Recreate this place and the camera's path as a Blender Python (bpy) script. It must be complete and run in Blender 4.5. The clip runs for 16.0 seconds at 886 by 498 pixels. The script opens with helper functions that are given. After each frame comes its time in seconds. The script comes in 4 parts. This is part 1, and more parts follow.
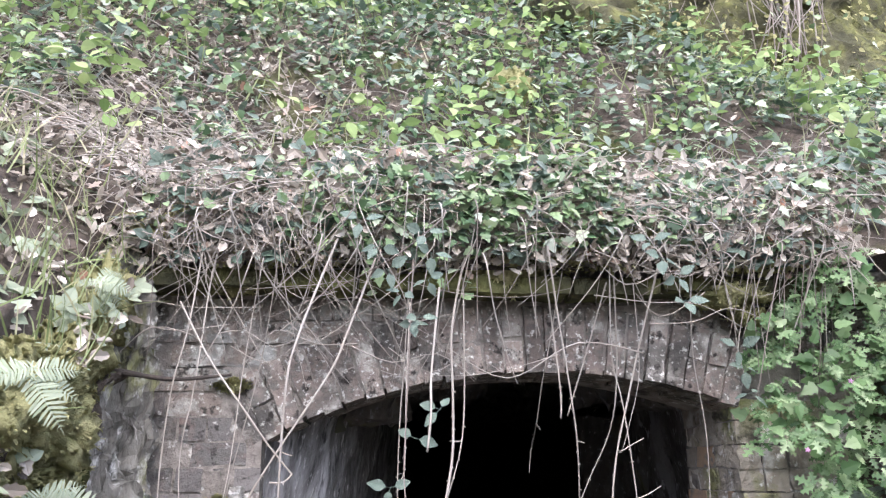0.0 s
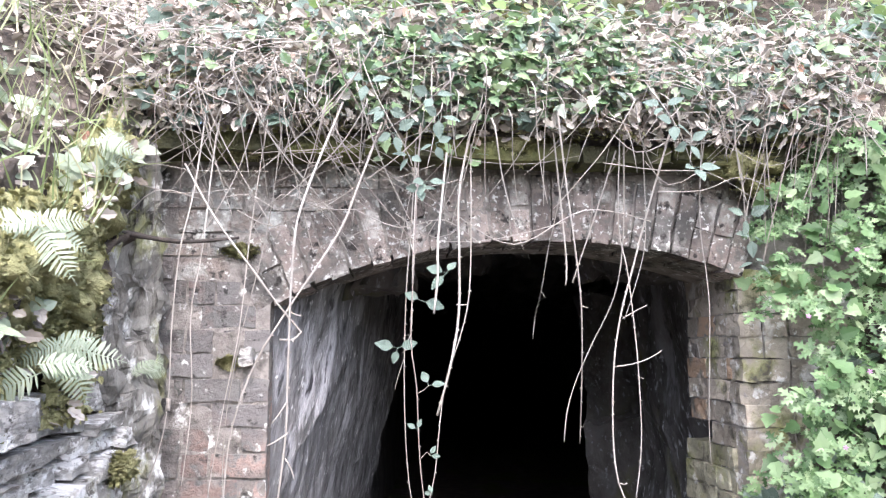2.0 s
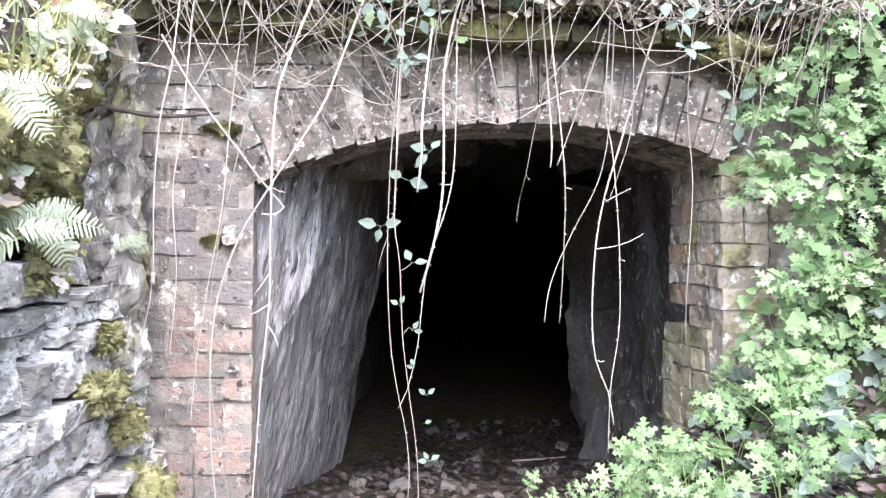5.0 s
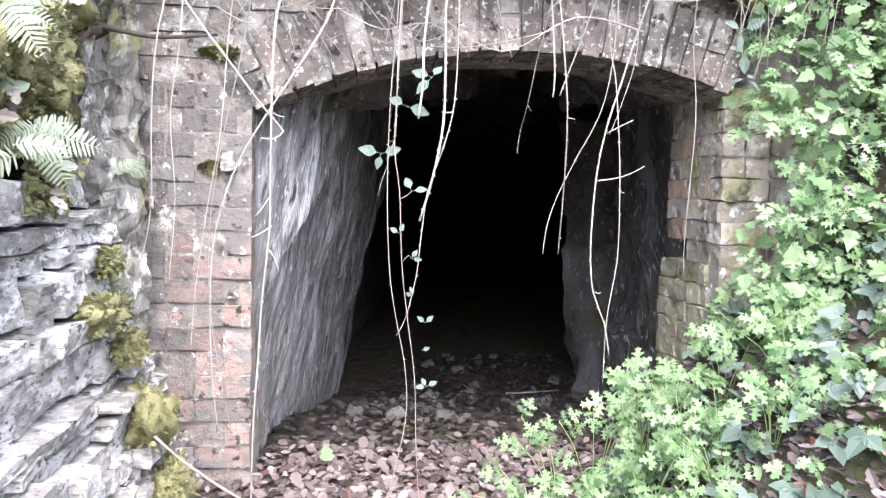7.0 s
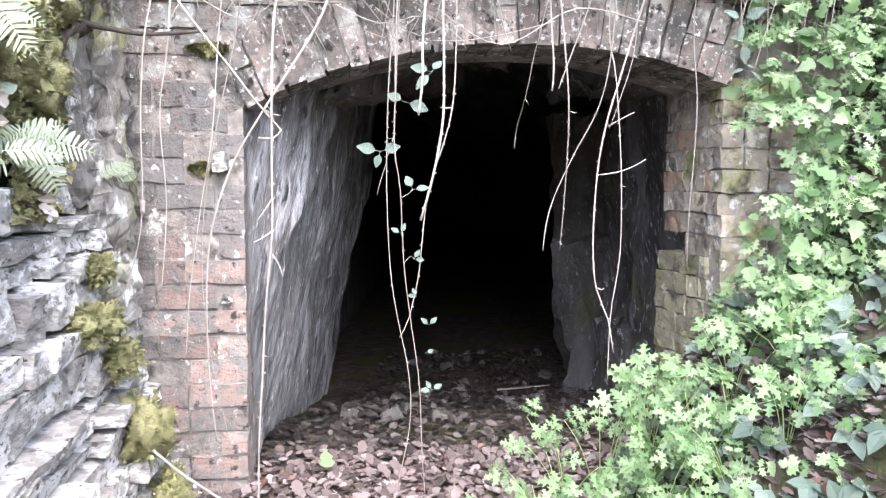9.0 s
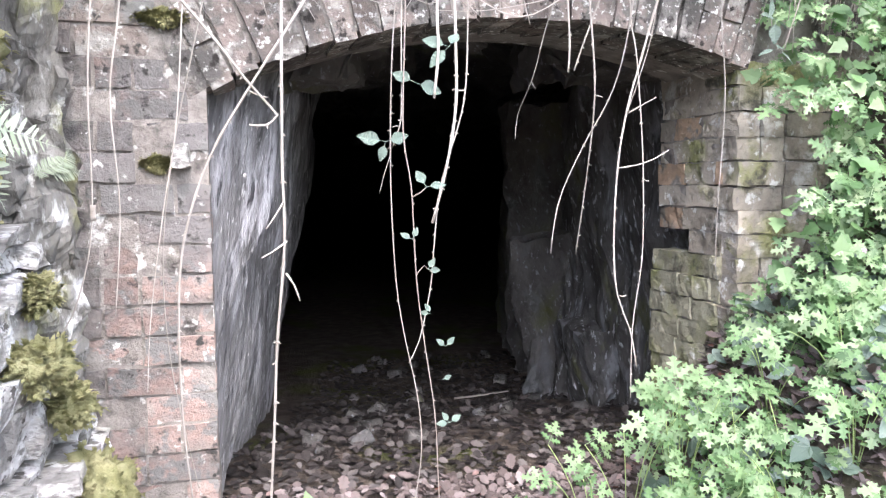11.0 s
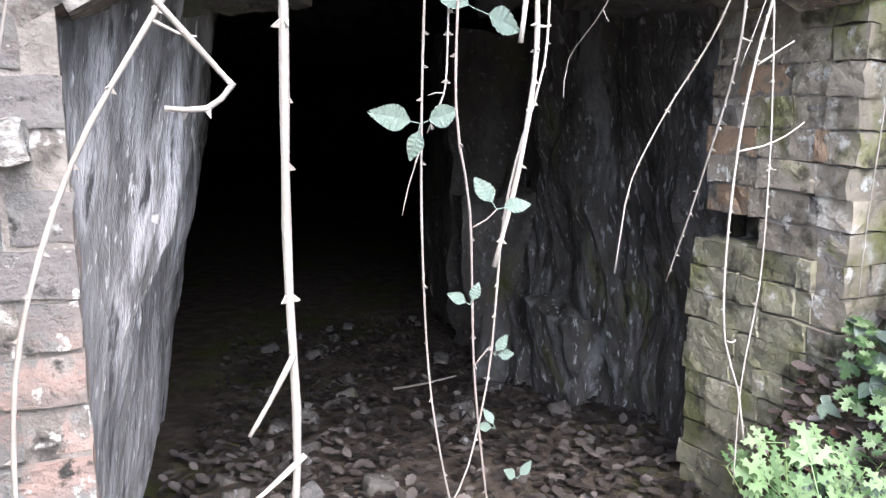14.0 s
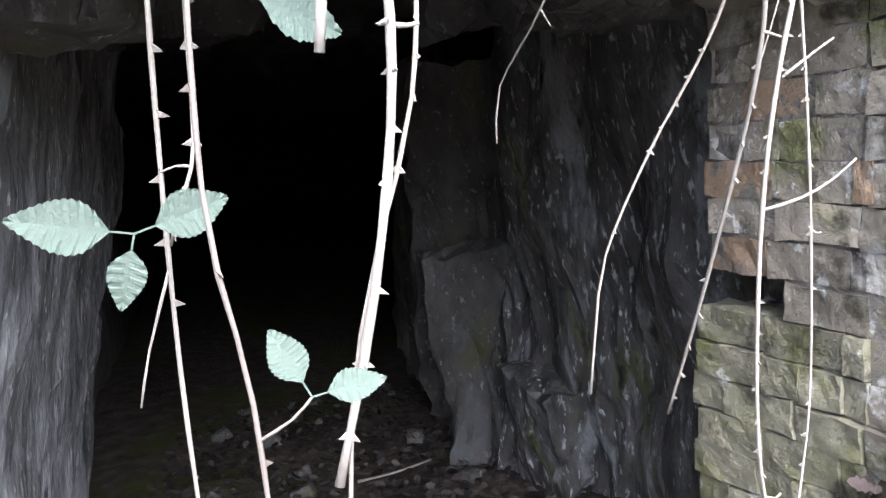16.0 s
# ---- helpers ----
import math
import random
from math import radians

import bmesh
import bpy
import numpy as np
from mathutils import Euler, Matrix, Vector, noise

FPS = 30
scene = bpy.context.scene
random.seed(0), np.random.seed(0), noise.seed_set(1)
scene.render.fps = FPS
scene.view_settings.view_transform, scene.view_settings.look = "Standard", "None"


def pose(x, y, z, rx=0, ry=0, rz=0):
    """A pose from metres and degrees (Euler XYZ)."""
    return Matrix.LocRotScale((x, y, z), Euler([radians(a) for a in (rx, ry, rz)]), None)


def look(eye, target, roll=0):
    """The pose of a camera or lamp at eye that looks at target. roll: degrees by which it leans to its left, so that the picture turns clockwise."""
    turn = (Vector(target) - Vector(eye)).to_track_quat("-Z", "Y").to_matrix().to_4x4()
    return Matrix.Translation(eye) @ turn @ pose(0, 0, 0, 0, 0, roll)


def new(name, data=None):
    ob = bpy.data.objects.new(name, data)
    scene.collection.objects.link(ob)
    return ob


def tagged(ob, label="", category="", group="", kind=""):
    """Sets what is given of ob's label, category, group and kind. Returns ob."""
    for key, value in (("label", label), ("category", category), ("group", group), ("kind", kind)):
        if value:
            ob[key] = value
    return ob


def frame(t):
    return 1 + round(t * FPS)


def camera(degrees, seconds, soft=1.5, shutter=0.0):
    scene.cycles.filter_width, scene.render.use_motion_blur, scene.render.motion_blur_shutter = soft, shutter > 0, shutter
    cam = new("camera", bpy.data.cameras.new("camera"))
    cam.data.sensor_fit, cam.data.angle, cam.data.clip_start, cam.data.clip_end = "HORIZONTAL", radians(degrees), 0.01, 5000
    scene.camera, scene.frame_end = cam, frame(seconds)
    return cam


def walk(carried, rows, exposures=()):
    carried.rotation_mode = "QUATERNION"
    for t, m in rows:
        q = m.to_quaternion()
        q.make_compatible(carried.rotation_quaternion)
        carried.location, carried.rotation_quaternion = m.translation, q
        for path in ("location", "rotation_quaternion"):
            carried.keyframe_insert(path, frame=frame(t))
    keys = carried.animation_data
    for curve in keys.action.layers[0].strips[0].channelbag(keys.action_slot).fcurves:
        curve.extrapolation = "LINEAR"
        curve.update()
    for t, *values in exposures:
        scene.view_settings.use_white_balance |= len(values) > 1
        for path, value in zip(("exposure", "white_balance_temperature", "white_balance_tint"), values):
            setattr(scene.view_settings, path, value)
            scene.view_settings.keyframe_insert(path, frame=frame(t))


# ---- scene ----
cam = camera(59.8, 16.0, soft=1.25)
PATH = [
    (0, (0.077, -0.07, 1.239), (0.253, 1.843, 1.796), -0.5),
    (0.5, (0.064, -0.054, 1.219), (0.245, 1.881, 1.692), -0.3),
    (1, (0.066, -0.045, 1.2), (0.242, 1.906, 1.599), -0.4),
    (1.5, (0.068, -0.041, 1.185), (0.243, 1.922, 1.527), 0.0),
    (2, (0.068, -0.031, 1.167), (0.239, 1.943, 1.443), 0.0),
    (2.5, (0.083, -0.028, 1.152), (0.248, 1.955, 1.354), -0.1),
    (3, (0.082, -0.02, 1.141), (0.258, 1.967, 1.293), -0.1),
    (3.5, (0.084, -0.022, 1.127), (0.287, 1.964, 1.251), 0.2),
    (4, (0.084, -0.023, 1.123), (0.289, 1.964, 1.212), 0.4),
    (6.5, (0.08, -0.023, 1.06), (0.294, 1.963, 0.965), 1.1),
    (7, (0.07, -0.018, 1.061), (0.289, 1.966, 0.925), 1.4),
    (7.5, (0.08, -0.019, 1.046), (0.292, 1.963, 0.879), 1.1),
    (8, (0.085, -0.022, 1.061), (0.296, 1.955, 0.842), 0.8),
    (8.5, (0.065, -0.003, 1.048), (0.297, 1.976, 0.875), 1.3),
    (9, (-0.008, 0.058, 1.073), (0.274, 2.032, 0.922), 0.3),
    (11.5, (-0.307, 0.671, 1.084), (0.241, 2.587, 0.917), -0.1),
    (12, (-0.374, 0.914, 1.108), (0.214, 2.818, 0.934), 0.2),
    (12.5, (-0.438, 1.208, 1.154), (0.359, 3.03, 0.944), -0.2),
    (13, (-0.44, 1.31, 1.217), (0.4, 3.099, 0.911), -1.0),
    (13.5, (-0.401, 1.373, 1.213), (0.453, 3.15, 0.876), -0.4),
    (14, (-0.27, 1.485, 1.22), (0.533, 3.279, 0.851), 0.3),
    (14.5, (-0.045, 1.604, 1.254), (0.67, 3.448, 0.957), -1.6),
    (15, (0.035, 1.713, 1.262), (0.813, 3.54, 1.02), -1.7),
    (15.5, (0.066, 1.845, 1.261), (0.885, 3.647, 0.977), -3.1),
    (16, (0.112, 1.934, 1.242), (0.936, 3.736, 0.967), -3.3),
]
EXPOSURES = [(0, 1.5, 6100, 17), (2, 2.08, 6100, 17), (4, 2.42, 6100, 17), (9, 2.38, 6100, 16), (12, 2.32, 6100, 15), (16, 2.4, 6000, 13)]
walk(cam, [(t, look(eye, target, roll)) for t, eye, target, roll in PATH], EXPOSURES)

# ---- world, sun ----
world = bpy.data.worlds.new("world")
scene.world = world
world.use_nodes = True
wn = world.node_tree.nodes
sky = wn.new("ShaderNodeTexSky")
sky.sky_type = "NISHITA"
sky.sun_disc = False
sky.sun_elevation, sky.sun_rotation = radians(53), radians(180)
sky.air_density, sky.dust_density = 1.0, 4.0
wn["Background"].inputs["Strength"].default_value = 0.15
world.node_tree.links.new(sky.outputs[0], wn["Background"].inputs["Color"])
sun = new("sun", bpy.data.lights.new("sun", "SUN"))
sun.data.energy, sun.data.angle, sun.data.color = 1.5, radians(95), (1, 0.985, 0.96)
sun.matrix_world = look((0.45, -2.6, 8.2), (0.3, 2.8, 1.0))


# ---- materials ----
def mat(name, stops, scale=6.0, stretch=(1, 1, 1), rough=0.9, bump=0.4, bscale=45.0, rnd=0.0, spots=(), island=False, trans=0.0, spec=0.3, bdist=0.01, turn=0.0):
    """A surface whose colour runs through stops by noise (or by leaf), with spots of (colour, scale, from, to) over it."""
    m = bpy.data.materials.new(name)
    m.use_nodes = True
    t = m.node_tree
    n, link = t.nodes, t.links.new
    bsdf = n["Principled BSDF"]
    geo = n.new("ShaderNodeNewGeometry")
    mp = n.new("ShaderNodeMapping")
    mp.vector_type = "TEXTURE"
    mp.inputs["Rotation"].default_value = (radians(turn), 0, 0)
    mp.inputs["Scale"].default_value = [1 / v for v in stretch]
    link(geo.outputs["Position"], mp.inputs["Vector"])

    def noise_at(sc, det=8, roughness=0.6):
        x = n.new("ShaderNodeTexNoise")
        x.inputs["Scale"].default_value, x.inputs["Detail"].default_value, x.inputs["Roughness"].default_value = sc, det, roughness
        link(mp.outputs[0], x.inputs["Vector"])
        return x.outputs["Fac"]

    ramp = n.new("ShaderNodeValToRGB")
    el = ramp.color_ramp.elements
    while len(el) < len(stops):
        el.new(0.5)
    for e, (p, c) in zip(el, stops):
        e.position, e.color = p, (*c, 1)
    if island:
        link(geo.outputs["Random Per Island"], ramp.inputs[0])
    else:
        link(noise_at(scale), ramp.inputs[0])
    col = ramp.outputs[0]
    for c, sc, lo, hi in spots:
        r = n.new("ShaderNodeMapRange")
        r.inputs["From Min"].default_value, r.inputs["From Max"].default_value = lo, hi
        link(noise_at(sc, 6), r.inputs["Value"])
        mix = n.new("ShaderNodeMix")
        mix.data_type = "RGBA"
        link(r.outputs[0], mix.inputs["Factor"])
        link(col, mix.inputs["A"])
        mix.inputs["B"].default_value = (*c, 1)
        col = mix.outputs["Result"]
    if rnd or island:
        hsv = n.new("ShaderNodeHueSaturation")
        r = n.new("ShaderNodeMapRange")
        amount = rnd or 0.12
        r.inputs["To Min"].default_value, r.inputs["To Max"].default_value = 1 - amount, 1 + amount
        if island:
            link(noise_at(30, 4), r.inputs["Value"])
        else:
            link(n.new("ShaderNodeObjectInfo").outputs["Random"], r.inputs["Value"])
        link(r.outputs[0], hsv.inputs["Value"])
        link(col, hsv.inputs["Color"])
        col = hsv.outputs[0]
    link(col, bsdf.inputs["Base Color"])
    bsdf.inputs["Roughness"].default_value = rough
    bsdf.inputs["Specular IOR Level"].default_value = spec
    if bump:
        b = n.new("ShaderNodeBump")
        b.inputs["Strength"].default_value, b.inputs["Distance"].default_value = bump, bdist
        link(noise_at(bscale, 10, 0.65), b.inputs["Height"])
        link(b.outputs[0], bsdf.inputs["Normal"])
    if trans:
        tr = n.new("ShaderNodeBsdfTranslucent")
        link(col, tr.inputs["Color"])
        ms = n.new("ShaderNodeMixShader")
        ms.inputs[0].default_value = trans
        link(bsdf.outputs[0], ms.inputs[1])
        link(tr.outputs[0], ms.inputs[2])
        link(ms.outputs[0], n["Material Output"].inputs["Surface"])
    return m


LICHEN = (0.66, 0.66, 0.63)
M_brick = mat("brick", [(0.3, (0.18, 0.163, 0.15)), (0.42, (0.285, 0.242, 0.22)), (0.55, (0.355, 0.262, 0.228)), (0.7, (0.36, 0.335, 0.305))], 9, rnd=0.22, bump=1.0, bscale=30, bdist=0.02,
              spots=[((0.206, 0.196, 0.19), 2.0, 0.47, 0.58), ((0.224, 0.221, 0.21), 16, 0.5, 0.58), (LICHEN, 26, 0.61, 0.68), ((0.0655, 0.0637, 0.06), 24, 0.58, 0.66)])
M_arch = mat("arch_brick", [(0.3, (0.13, 0.113, 0.103)), (0.5, (0.26, 0.22, 0.197)), (0.7, (0.38, 0.338, 0.30))], 10, rnd=0.34, bump=1.0, bscale=30, bdist=0.02,
             spots=[((0.129, 0.125, 0.116), 4, 0.47, 0.58), ((0.163, 0.155, 0.142), 18, 0.5, 0.58), (LICHEN, 48, 0.57, 0.65), ((0.52, 0.50, 0.46), 9, 0.54, 0.68), ((0.043, 0.0387, 0.0361), 20, 0.57, 0.65)])
M_oldbrick = mat("mossy_brick", [(0.25, (0.20, 0.183, 0.155)), (0.5, (0.36, 0.325, 0.27)), (0.75, (0.50, 0.445, 0.365))], 8, rnd=0.3, bump=1.0, bscale=36, bdist=0.016,
                 spots=[(LICHEN, 6, 0.56, 0.66), ((0.25, 0.26, 0.115), 5, 0.5, 0.64), (LICHEN, 18, 0.60, 0.66), ((0.0989, 0.0918, 0.0719), 10, 0.56, 0.68)])
M_mossbrick = mat("green_brick", [(0.25, (0.17, 0.165, 0.12)), (0.5, (0.31, 0.30, 0.22)), (0.75, (0.46, 0.43, 0.33))], 9, rnd=0.25, bump=1.0, bscale=36, bdist=0.016,
                  spots=[((0.22, 0.23, 0.11), 7, 0.50, 0.66), (LICHEN, 9, 0.60, 0.68), ((0.09, 0.085, 0.066), 12, 0.56, 0.68)])
M_orange = mat("orange_brick", [(0.25, (0.30, 0.24, 0.19)), (0.5, (0.42, 0.30, 0.205)), (0.75, (0.46, 0.36, 0.27))], 9, rnd=0.2, bump=0.9, bdist=0.014,
               spots=[((0.22, 0.21, 0.185), 9, 0.48, 0.6)])
M_lichbrick = mat("lichened_brick", [(0.3, (0.17, 0.15, 0.135)), (0.5, (0.29, 0.25, 0.22)), (0.7, (0.36, 0.33, 0.30))], 9, rnd=0.2, bump=1.0, bscale=30, bdist=0.02,
                  spots=[((0.25, 0.25, 0.235), 12, 0.48, 0.58), ((0.50, 0.51, 0.48), 8, 0.50, 0.66), ((0.66, 0.67, 0.63), 32, 0.57, 0.66), ((0.07, 0.066, 0.06), 22, 0.58, 0.66)])
M_stained = mat("stained_brick", [(0.3, (0.12, 0.112, 0.106)), (0.5, (0.20, 0.183, 0.17)), (0.7, (0.28, 0.245, 0.222))], 9, rnd=0.2, bump=1.0, bscale=30, bdist=0.02,
                spots=[((0.20, 0.20, 0.185), 14, 0.52, 0.62), ((0.075, 0.075, 0.072), 6, 0.50, 0.62), (LICHEN, 34, 0.63, 0.69)])
M_mortar = mat("mortar", [(0.3, (0.19, 0.175, 0.16)), (0.6, (0.34, 0.315, 0.285))], 14, bump=1.0, bdist=0.015,
               spots=[((0.0672, 0.0629, 0.0588), 8, 0.52, 0.66), (LICHEN, 17, 0.6, 0.67)])
M_slate = mat("wet_slate", [(0.3, (0.08, 0.079, 0.079)), (0.5, (0.22, 0.218, 0.219)), (0.72, (0.40, 0.40, 0.41))], 19, stretch=(1, 1, 0.22), rough=0.6, bump=1.0, bscale=30, turn=-16,
              spots=[((0.66, 0.66, 0.66), 60, 0.60, 0.67), ((0.52, 0.52, 0.54), 8, 0.54, 0.64), ((0.0582, 0.0582, 0.0621), 16, 0.58, 0.66)], spec=0.4, bdist=0.03)
M_cave = mat("cave_rock", [(0.3, (0.075, 0.072, 0.068)), (0.55, (0.15, 0.143, 0.135)), (0.8, (0.25, 0.24, 0.23))], 5, stretch=(1, 1, 0.5), rough=0.7, bump=1.0, bscale=14, turn=-12,
             spots=[((0.294, 0.311, 0.329), 34, 0.60, 0.66), ((0.112, 0.121, 0.0432), 2.5, 0.58, 0.72), ((0.173, 0.178, 0.181), 4, 0.56, 0.68)], bdist=0.04)
M_streak = mat("streaked_rock", [(0.3, (0.11, 0.107, 0.095)), (0.5, (0.21, 0.205, 0.185)), (0.7, (0.34, 0.335, 0.31))], 13, stretch=(1, 1, 0.4), rough=0.85, bump=1.0, bscale=20, bdist=0.03,
               spots=[((0.66, 0.67, 0.65), 18, 0.56, 0.64), ((0.24, 0.25, 0.10), 6, 0.52, 0.64), ((0.09, 0.085, 0.08), 16, 0.57, 0.66)])
M_face = mat("lichened_rock_face", [(0.3, (0.055, 0.053, 0.05)), (0.5, (0.115, 0.112, 0.107)), (0.72, (0.215, 0.21, 0.205))], 8, stretch=(1, 1, 0.4), rough=0.7, bump=1.0, bscale=18, turn=-8,
             spots=[((0.52, 0.54, 0.56), 34, 0.58, 0.65), ((0.14, 0.147, 0.07), 6, 0.57, 0.68), ((0.30, 0.31, 0.32), 5, 0.55, 0.65), ((0.04, 0.04, 0.04), 12, 0.58, 0.68)], bdist=0.04)
M_stone = mat("lichened_stone", [(0.3, (0.21, 0.205, 0.19)), (0.45, (0.38, 0.37, 0.345)), (0.62, (0.56, 0.545, 0.50))], 10, stretch=(1, 1, 2.0), rnd=0.25, bump=1.0, bscale=22,
              spots=[((0.78, 0.78, 0.76), 9, 0.49, 0.56), ((0.30, 0.29, 0.27), 24, 0.53, 0.6), ((0.116, 0.107, 0.0943), 19, 0.60, 0.66), ((0.465, 0.464, 0.236), 3, 0.60, 0.75)], bdist=0.03)
M_soil = mat("leafy_soil", [(0.25, (0.0361, 0.0303, 0.0253)), (0.5, (0.101, 0.0831, 0.0687)), (0.75, (0.188, 0.156, 0.133))], 9, bump=1.0, bscale=30,
             spots=[((0.0795, 0.0944, 0.0253), 1.6, 0.52, 0.66)], bdist=0.03)
M_moss = mat("moss", [(0.25, (0.15, 0.152, 0.065)), (0.45, (0.37, 0.365, 0.17)), (0.7, (0.56, 0.54, 0.30))], 11, bump=1.0, bscale=120, bdist=0.02)
M_mossrock = mat("mossy_rock", [(0.25, (0.035, 0.035, 0.024)), (0.48, (0.09, 0.09, 0.05)), (0.7, (0.21, 0.22, 0.08))], 7, bump=1.0, bscale=20, bdist=0.03)
M_cane = mat("bramble_cane", [(0.3, (0.278, 0.251, 0.218)), (0.5, (0.357, 0.329, 0.296)), (0.75, (0.424, 0.401, 0.374))], 9, rnd=0.2, bump=0.3, bscale=200, rough=0.7)
M_darkcane = mat("dark_cane", [(0.2, (0.17, 0.145, 0.13)), (0.8, (0.32, 0.28, 0.255))], 9, rnd=0.2, bump=0.3, bscale=200, rough=0.7)
M_branch = mat("dead_branch", [(0.2, (0.03, 0.027, 0.025)), (0.8, (0.10, 0.085, 0.075))], 20, bump=0.8, bscale=80)
M_ivy = mat("ivy_leaf", [(0.0, (0.05, 0.10, 0.05)), (0.35, (0.13, 0.22, 0.11)), (0.6, (0.27, 0.38, 0.20)), (0.8, (0.44, 0.50, 0.41)), (1.0, (0.44, 0.58, 0.28))], island=True, rough=0.38, bump=0.2, trans=0.22, spec=0.6)
M_bramble = mat("bramble_leaf", [(0.0, (0.075, 0.12, 0.085)), (0.5, (0.145, 0.205, 0.165)), (1.0, (0.24, 0.30, 0.265))], island=True, rough=0.45, bump=0.5, bscale=300, trans=0.2, spec=0.5)
M_parsley = mat("parsley_leaf", [(0.0, (0.045, 0.10, 0.035)), (0.4, (0.14, 0.25, 0.10)), (0.75, (0.24, 0.345, 0.18)), (1.0, (0.33, 0.43, 0.25))], island=True, rough=0.5, bump=0.2, trans=0.3, spec=0.5)
M_fresh = mat("fresh_leaf", [(0.0, (0.19, 0.31, 0.10)), (1.0, (0.41, 0.51, 0.23))], island=True, rough=0.5, bump=0.2, trans=0.35)
M_fern = mat("fern_frond", [(0.0, (0.27, 0.33, 0.22)), (1.0, (0.42, 0.48, 0.37))], island=True, rough=0.6, bump=0.2, trans=0.25)
M_dead = mat("dead_leaf", [(0.0, (0.06, 0.047, 0.044)), (0.4, (0.135, 0.108, 0.102)), (0.8, (0.25, 0.21, 0.205)), (0.93, (0.33, 0.295, 0.29)), (1.0, (0.17, 0.07, 0.05))], island=True, rough=0.75, bump=0.4, bscale=150, trans=0.1)
M_bleached = mat("bleached_leaf", [(0.0, (0.17, 0.145, 0.12)), (0.35, (0.36, 0.32, 0.275)), (0.75, (0.56, 0.515, 0.46)), (0.94, (0.66, 0.62, 0.56)), (1.0, (0.27, 0.15, 0.10))], island=True, rough=0.8, bump=0.4, bscale=150, trans=0.1)
# dead-leaf colours darkened to stand in for the tunnel's weak light
M_dimmed = mat("dimmed_leaf", [(0.0, (0.02, 0.017, 0.016)), (0.55, (0.045, 0.039, 0.037)), (1.0, (0.15, 0.135, 0.13))], island=True, rough=0.6, bump=0.4, bscale=150)
M_grass = mat("grass", [(0.0, (0.16, 0.22, 0.08)), (0.6, (0.32, 0.37, 0.19)), (1.0, (0.50, 0.46, 0.34))], island=True, rough=0.6, bump=0, trans=0.3)


# ---- mesh tools ----
def mesh_of(name, verts, faces, material, smooth=False):
    me = bpy.data.meshes.new(name)
    me.from_pydata([tuple(v) for v in verts], [], [tuple(f) for f in faces])
    me.materials.append(material)
    if smooth:
        me.polygons.foreach_set("use_smooth", [True] * len(me.polygons))
    me.update()
    return me


def piece(name, me, parent=None, m=None, label=""):
    ob = new(name, me)
    ob.parent = parent
    if m is not None:
        ob.matrix_basis = m
    return tagged(ob, label)


def thing(name, label, category, group="", kind="", at=(0, 0, 0)):
    ob = new(name)
    ob.location = at
    ob.empty_display_size = 0.1
    return tagged(ob, label, category, group, kind)


def fbm(p, octaves=4):
    return noise.fractal(Vector(p), 1.0, 2.0, octaves)


def box_grid(lx, ly, lz, nx, ny, nz, warp):
    """A box of that size about its middle, its six sides gridded, each vertex moved by warp(x, y, z, a, b, c)."""
    ids, verts, faces = {}, [], []

    def vid(i, j, k):
        if (i, j, k) not in ids:
            ids[i, j, k] = len(verts)
            a, b, c = i / nx - 0.5, j / ny - 0.5, k / nz - 0.5
            verts.append(warp(a * lx, b * ly, c * lz, a, b, c))
        return ids[i, j, k]

    for i in range(nx):
        for j in range(ny):
            faces.append([vid(i, j, 0), vid(i, j + 1, 0), vid(i + 1, j + 1, 0), vid(i + 1, j, 0)])
            faces.append([vid(i, j, nz), vid(i + 1, j, nz), vid(i + 1, j + 1, nz), vid(i, j + 1, nz)])
    for i in range(nx):
        for k in range(nz):
            faces.append([vid(i, 0, k), vid(i + 1, 0, k), vid(i + 1, 0, k + 1), vid(i, 0, k + 1)])
            faces.append([vid(i, ny, k), vid(i, ny, k + 1), vid(i + 1, ny, k + 1), vid(i + 1, ny, k)])
    for j in range(ny):
        for k in range(nz):
            faces.append([vid(0, j, k), vid(0, j, k + 1), vid(0, j + 1, k + 1), vid(0, j + 1, k)])
            faces.append([vid(nx, j, k), vid(nx, j + 1, k), vid(nx, j + 1, k + 1), vid(nx, j, k + 1)])
    return verts, faces


def rock_mesh(name, size, grid, material, seed, amp=0.02, freq=6.0, lean=0.0, strata=(1, 1, 1), smooth=False):
    off = Vector((seed * 7.3, seed * 3.1, seed * 1.7))

    def warp(x, y, z, a, b, c):
        p = Vector((x * strata[0], y * strata[1], z * strata[2])) * freq + off
        d = noise.noise_vector(p) * amp + noise.noise_vector(p * 2.7) * amp * 0.5 + noise.noise_vector(p * 6.1) * amp * 0.22
        return (x + d.x, y + d.y + lean * (z + size[2] / 2), z + d.z)

    v, f = box_grid(*size, *grid, warp)
    return mesh_of(name, v, f, material, smooth)


def brick_mesh(name, lx, ly, lz, material, seed, wear=0.005):
    return rock_mesh(name, (lx, ly, lz), (5, 2, 3) if wear > 0.007 else (3, 1, 2), material, seed, wear, 17)


def leaf_shape(outline, curl=0.12, fold=0.15):
    """A leaf from its half outline, points of (along, out), folded along the midrib and curled down at the tip; unit length."""
    v, f = [], []
    n = len(outline)
    z = lambda a, o: -curl * a * a + fold * abs(o)
    for a, o in outline:
        v += [(o, a, z(a, o)), (0, a, z(a, 0)), (-o, a, z(a, o))]
    for i in range(n - 1):
        b = 3 * i
        f += [(b, b + 3, b + 4, b + 1), (b + 1, b + 4, b + 5, b + 2)]
    return np.array(v), f


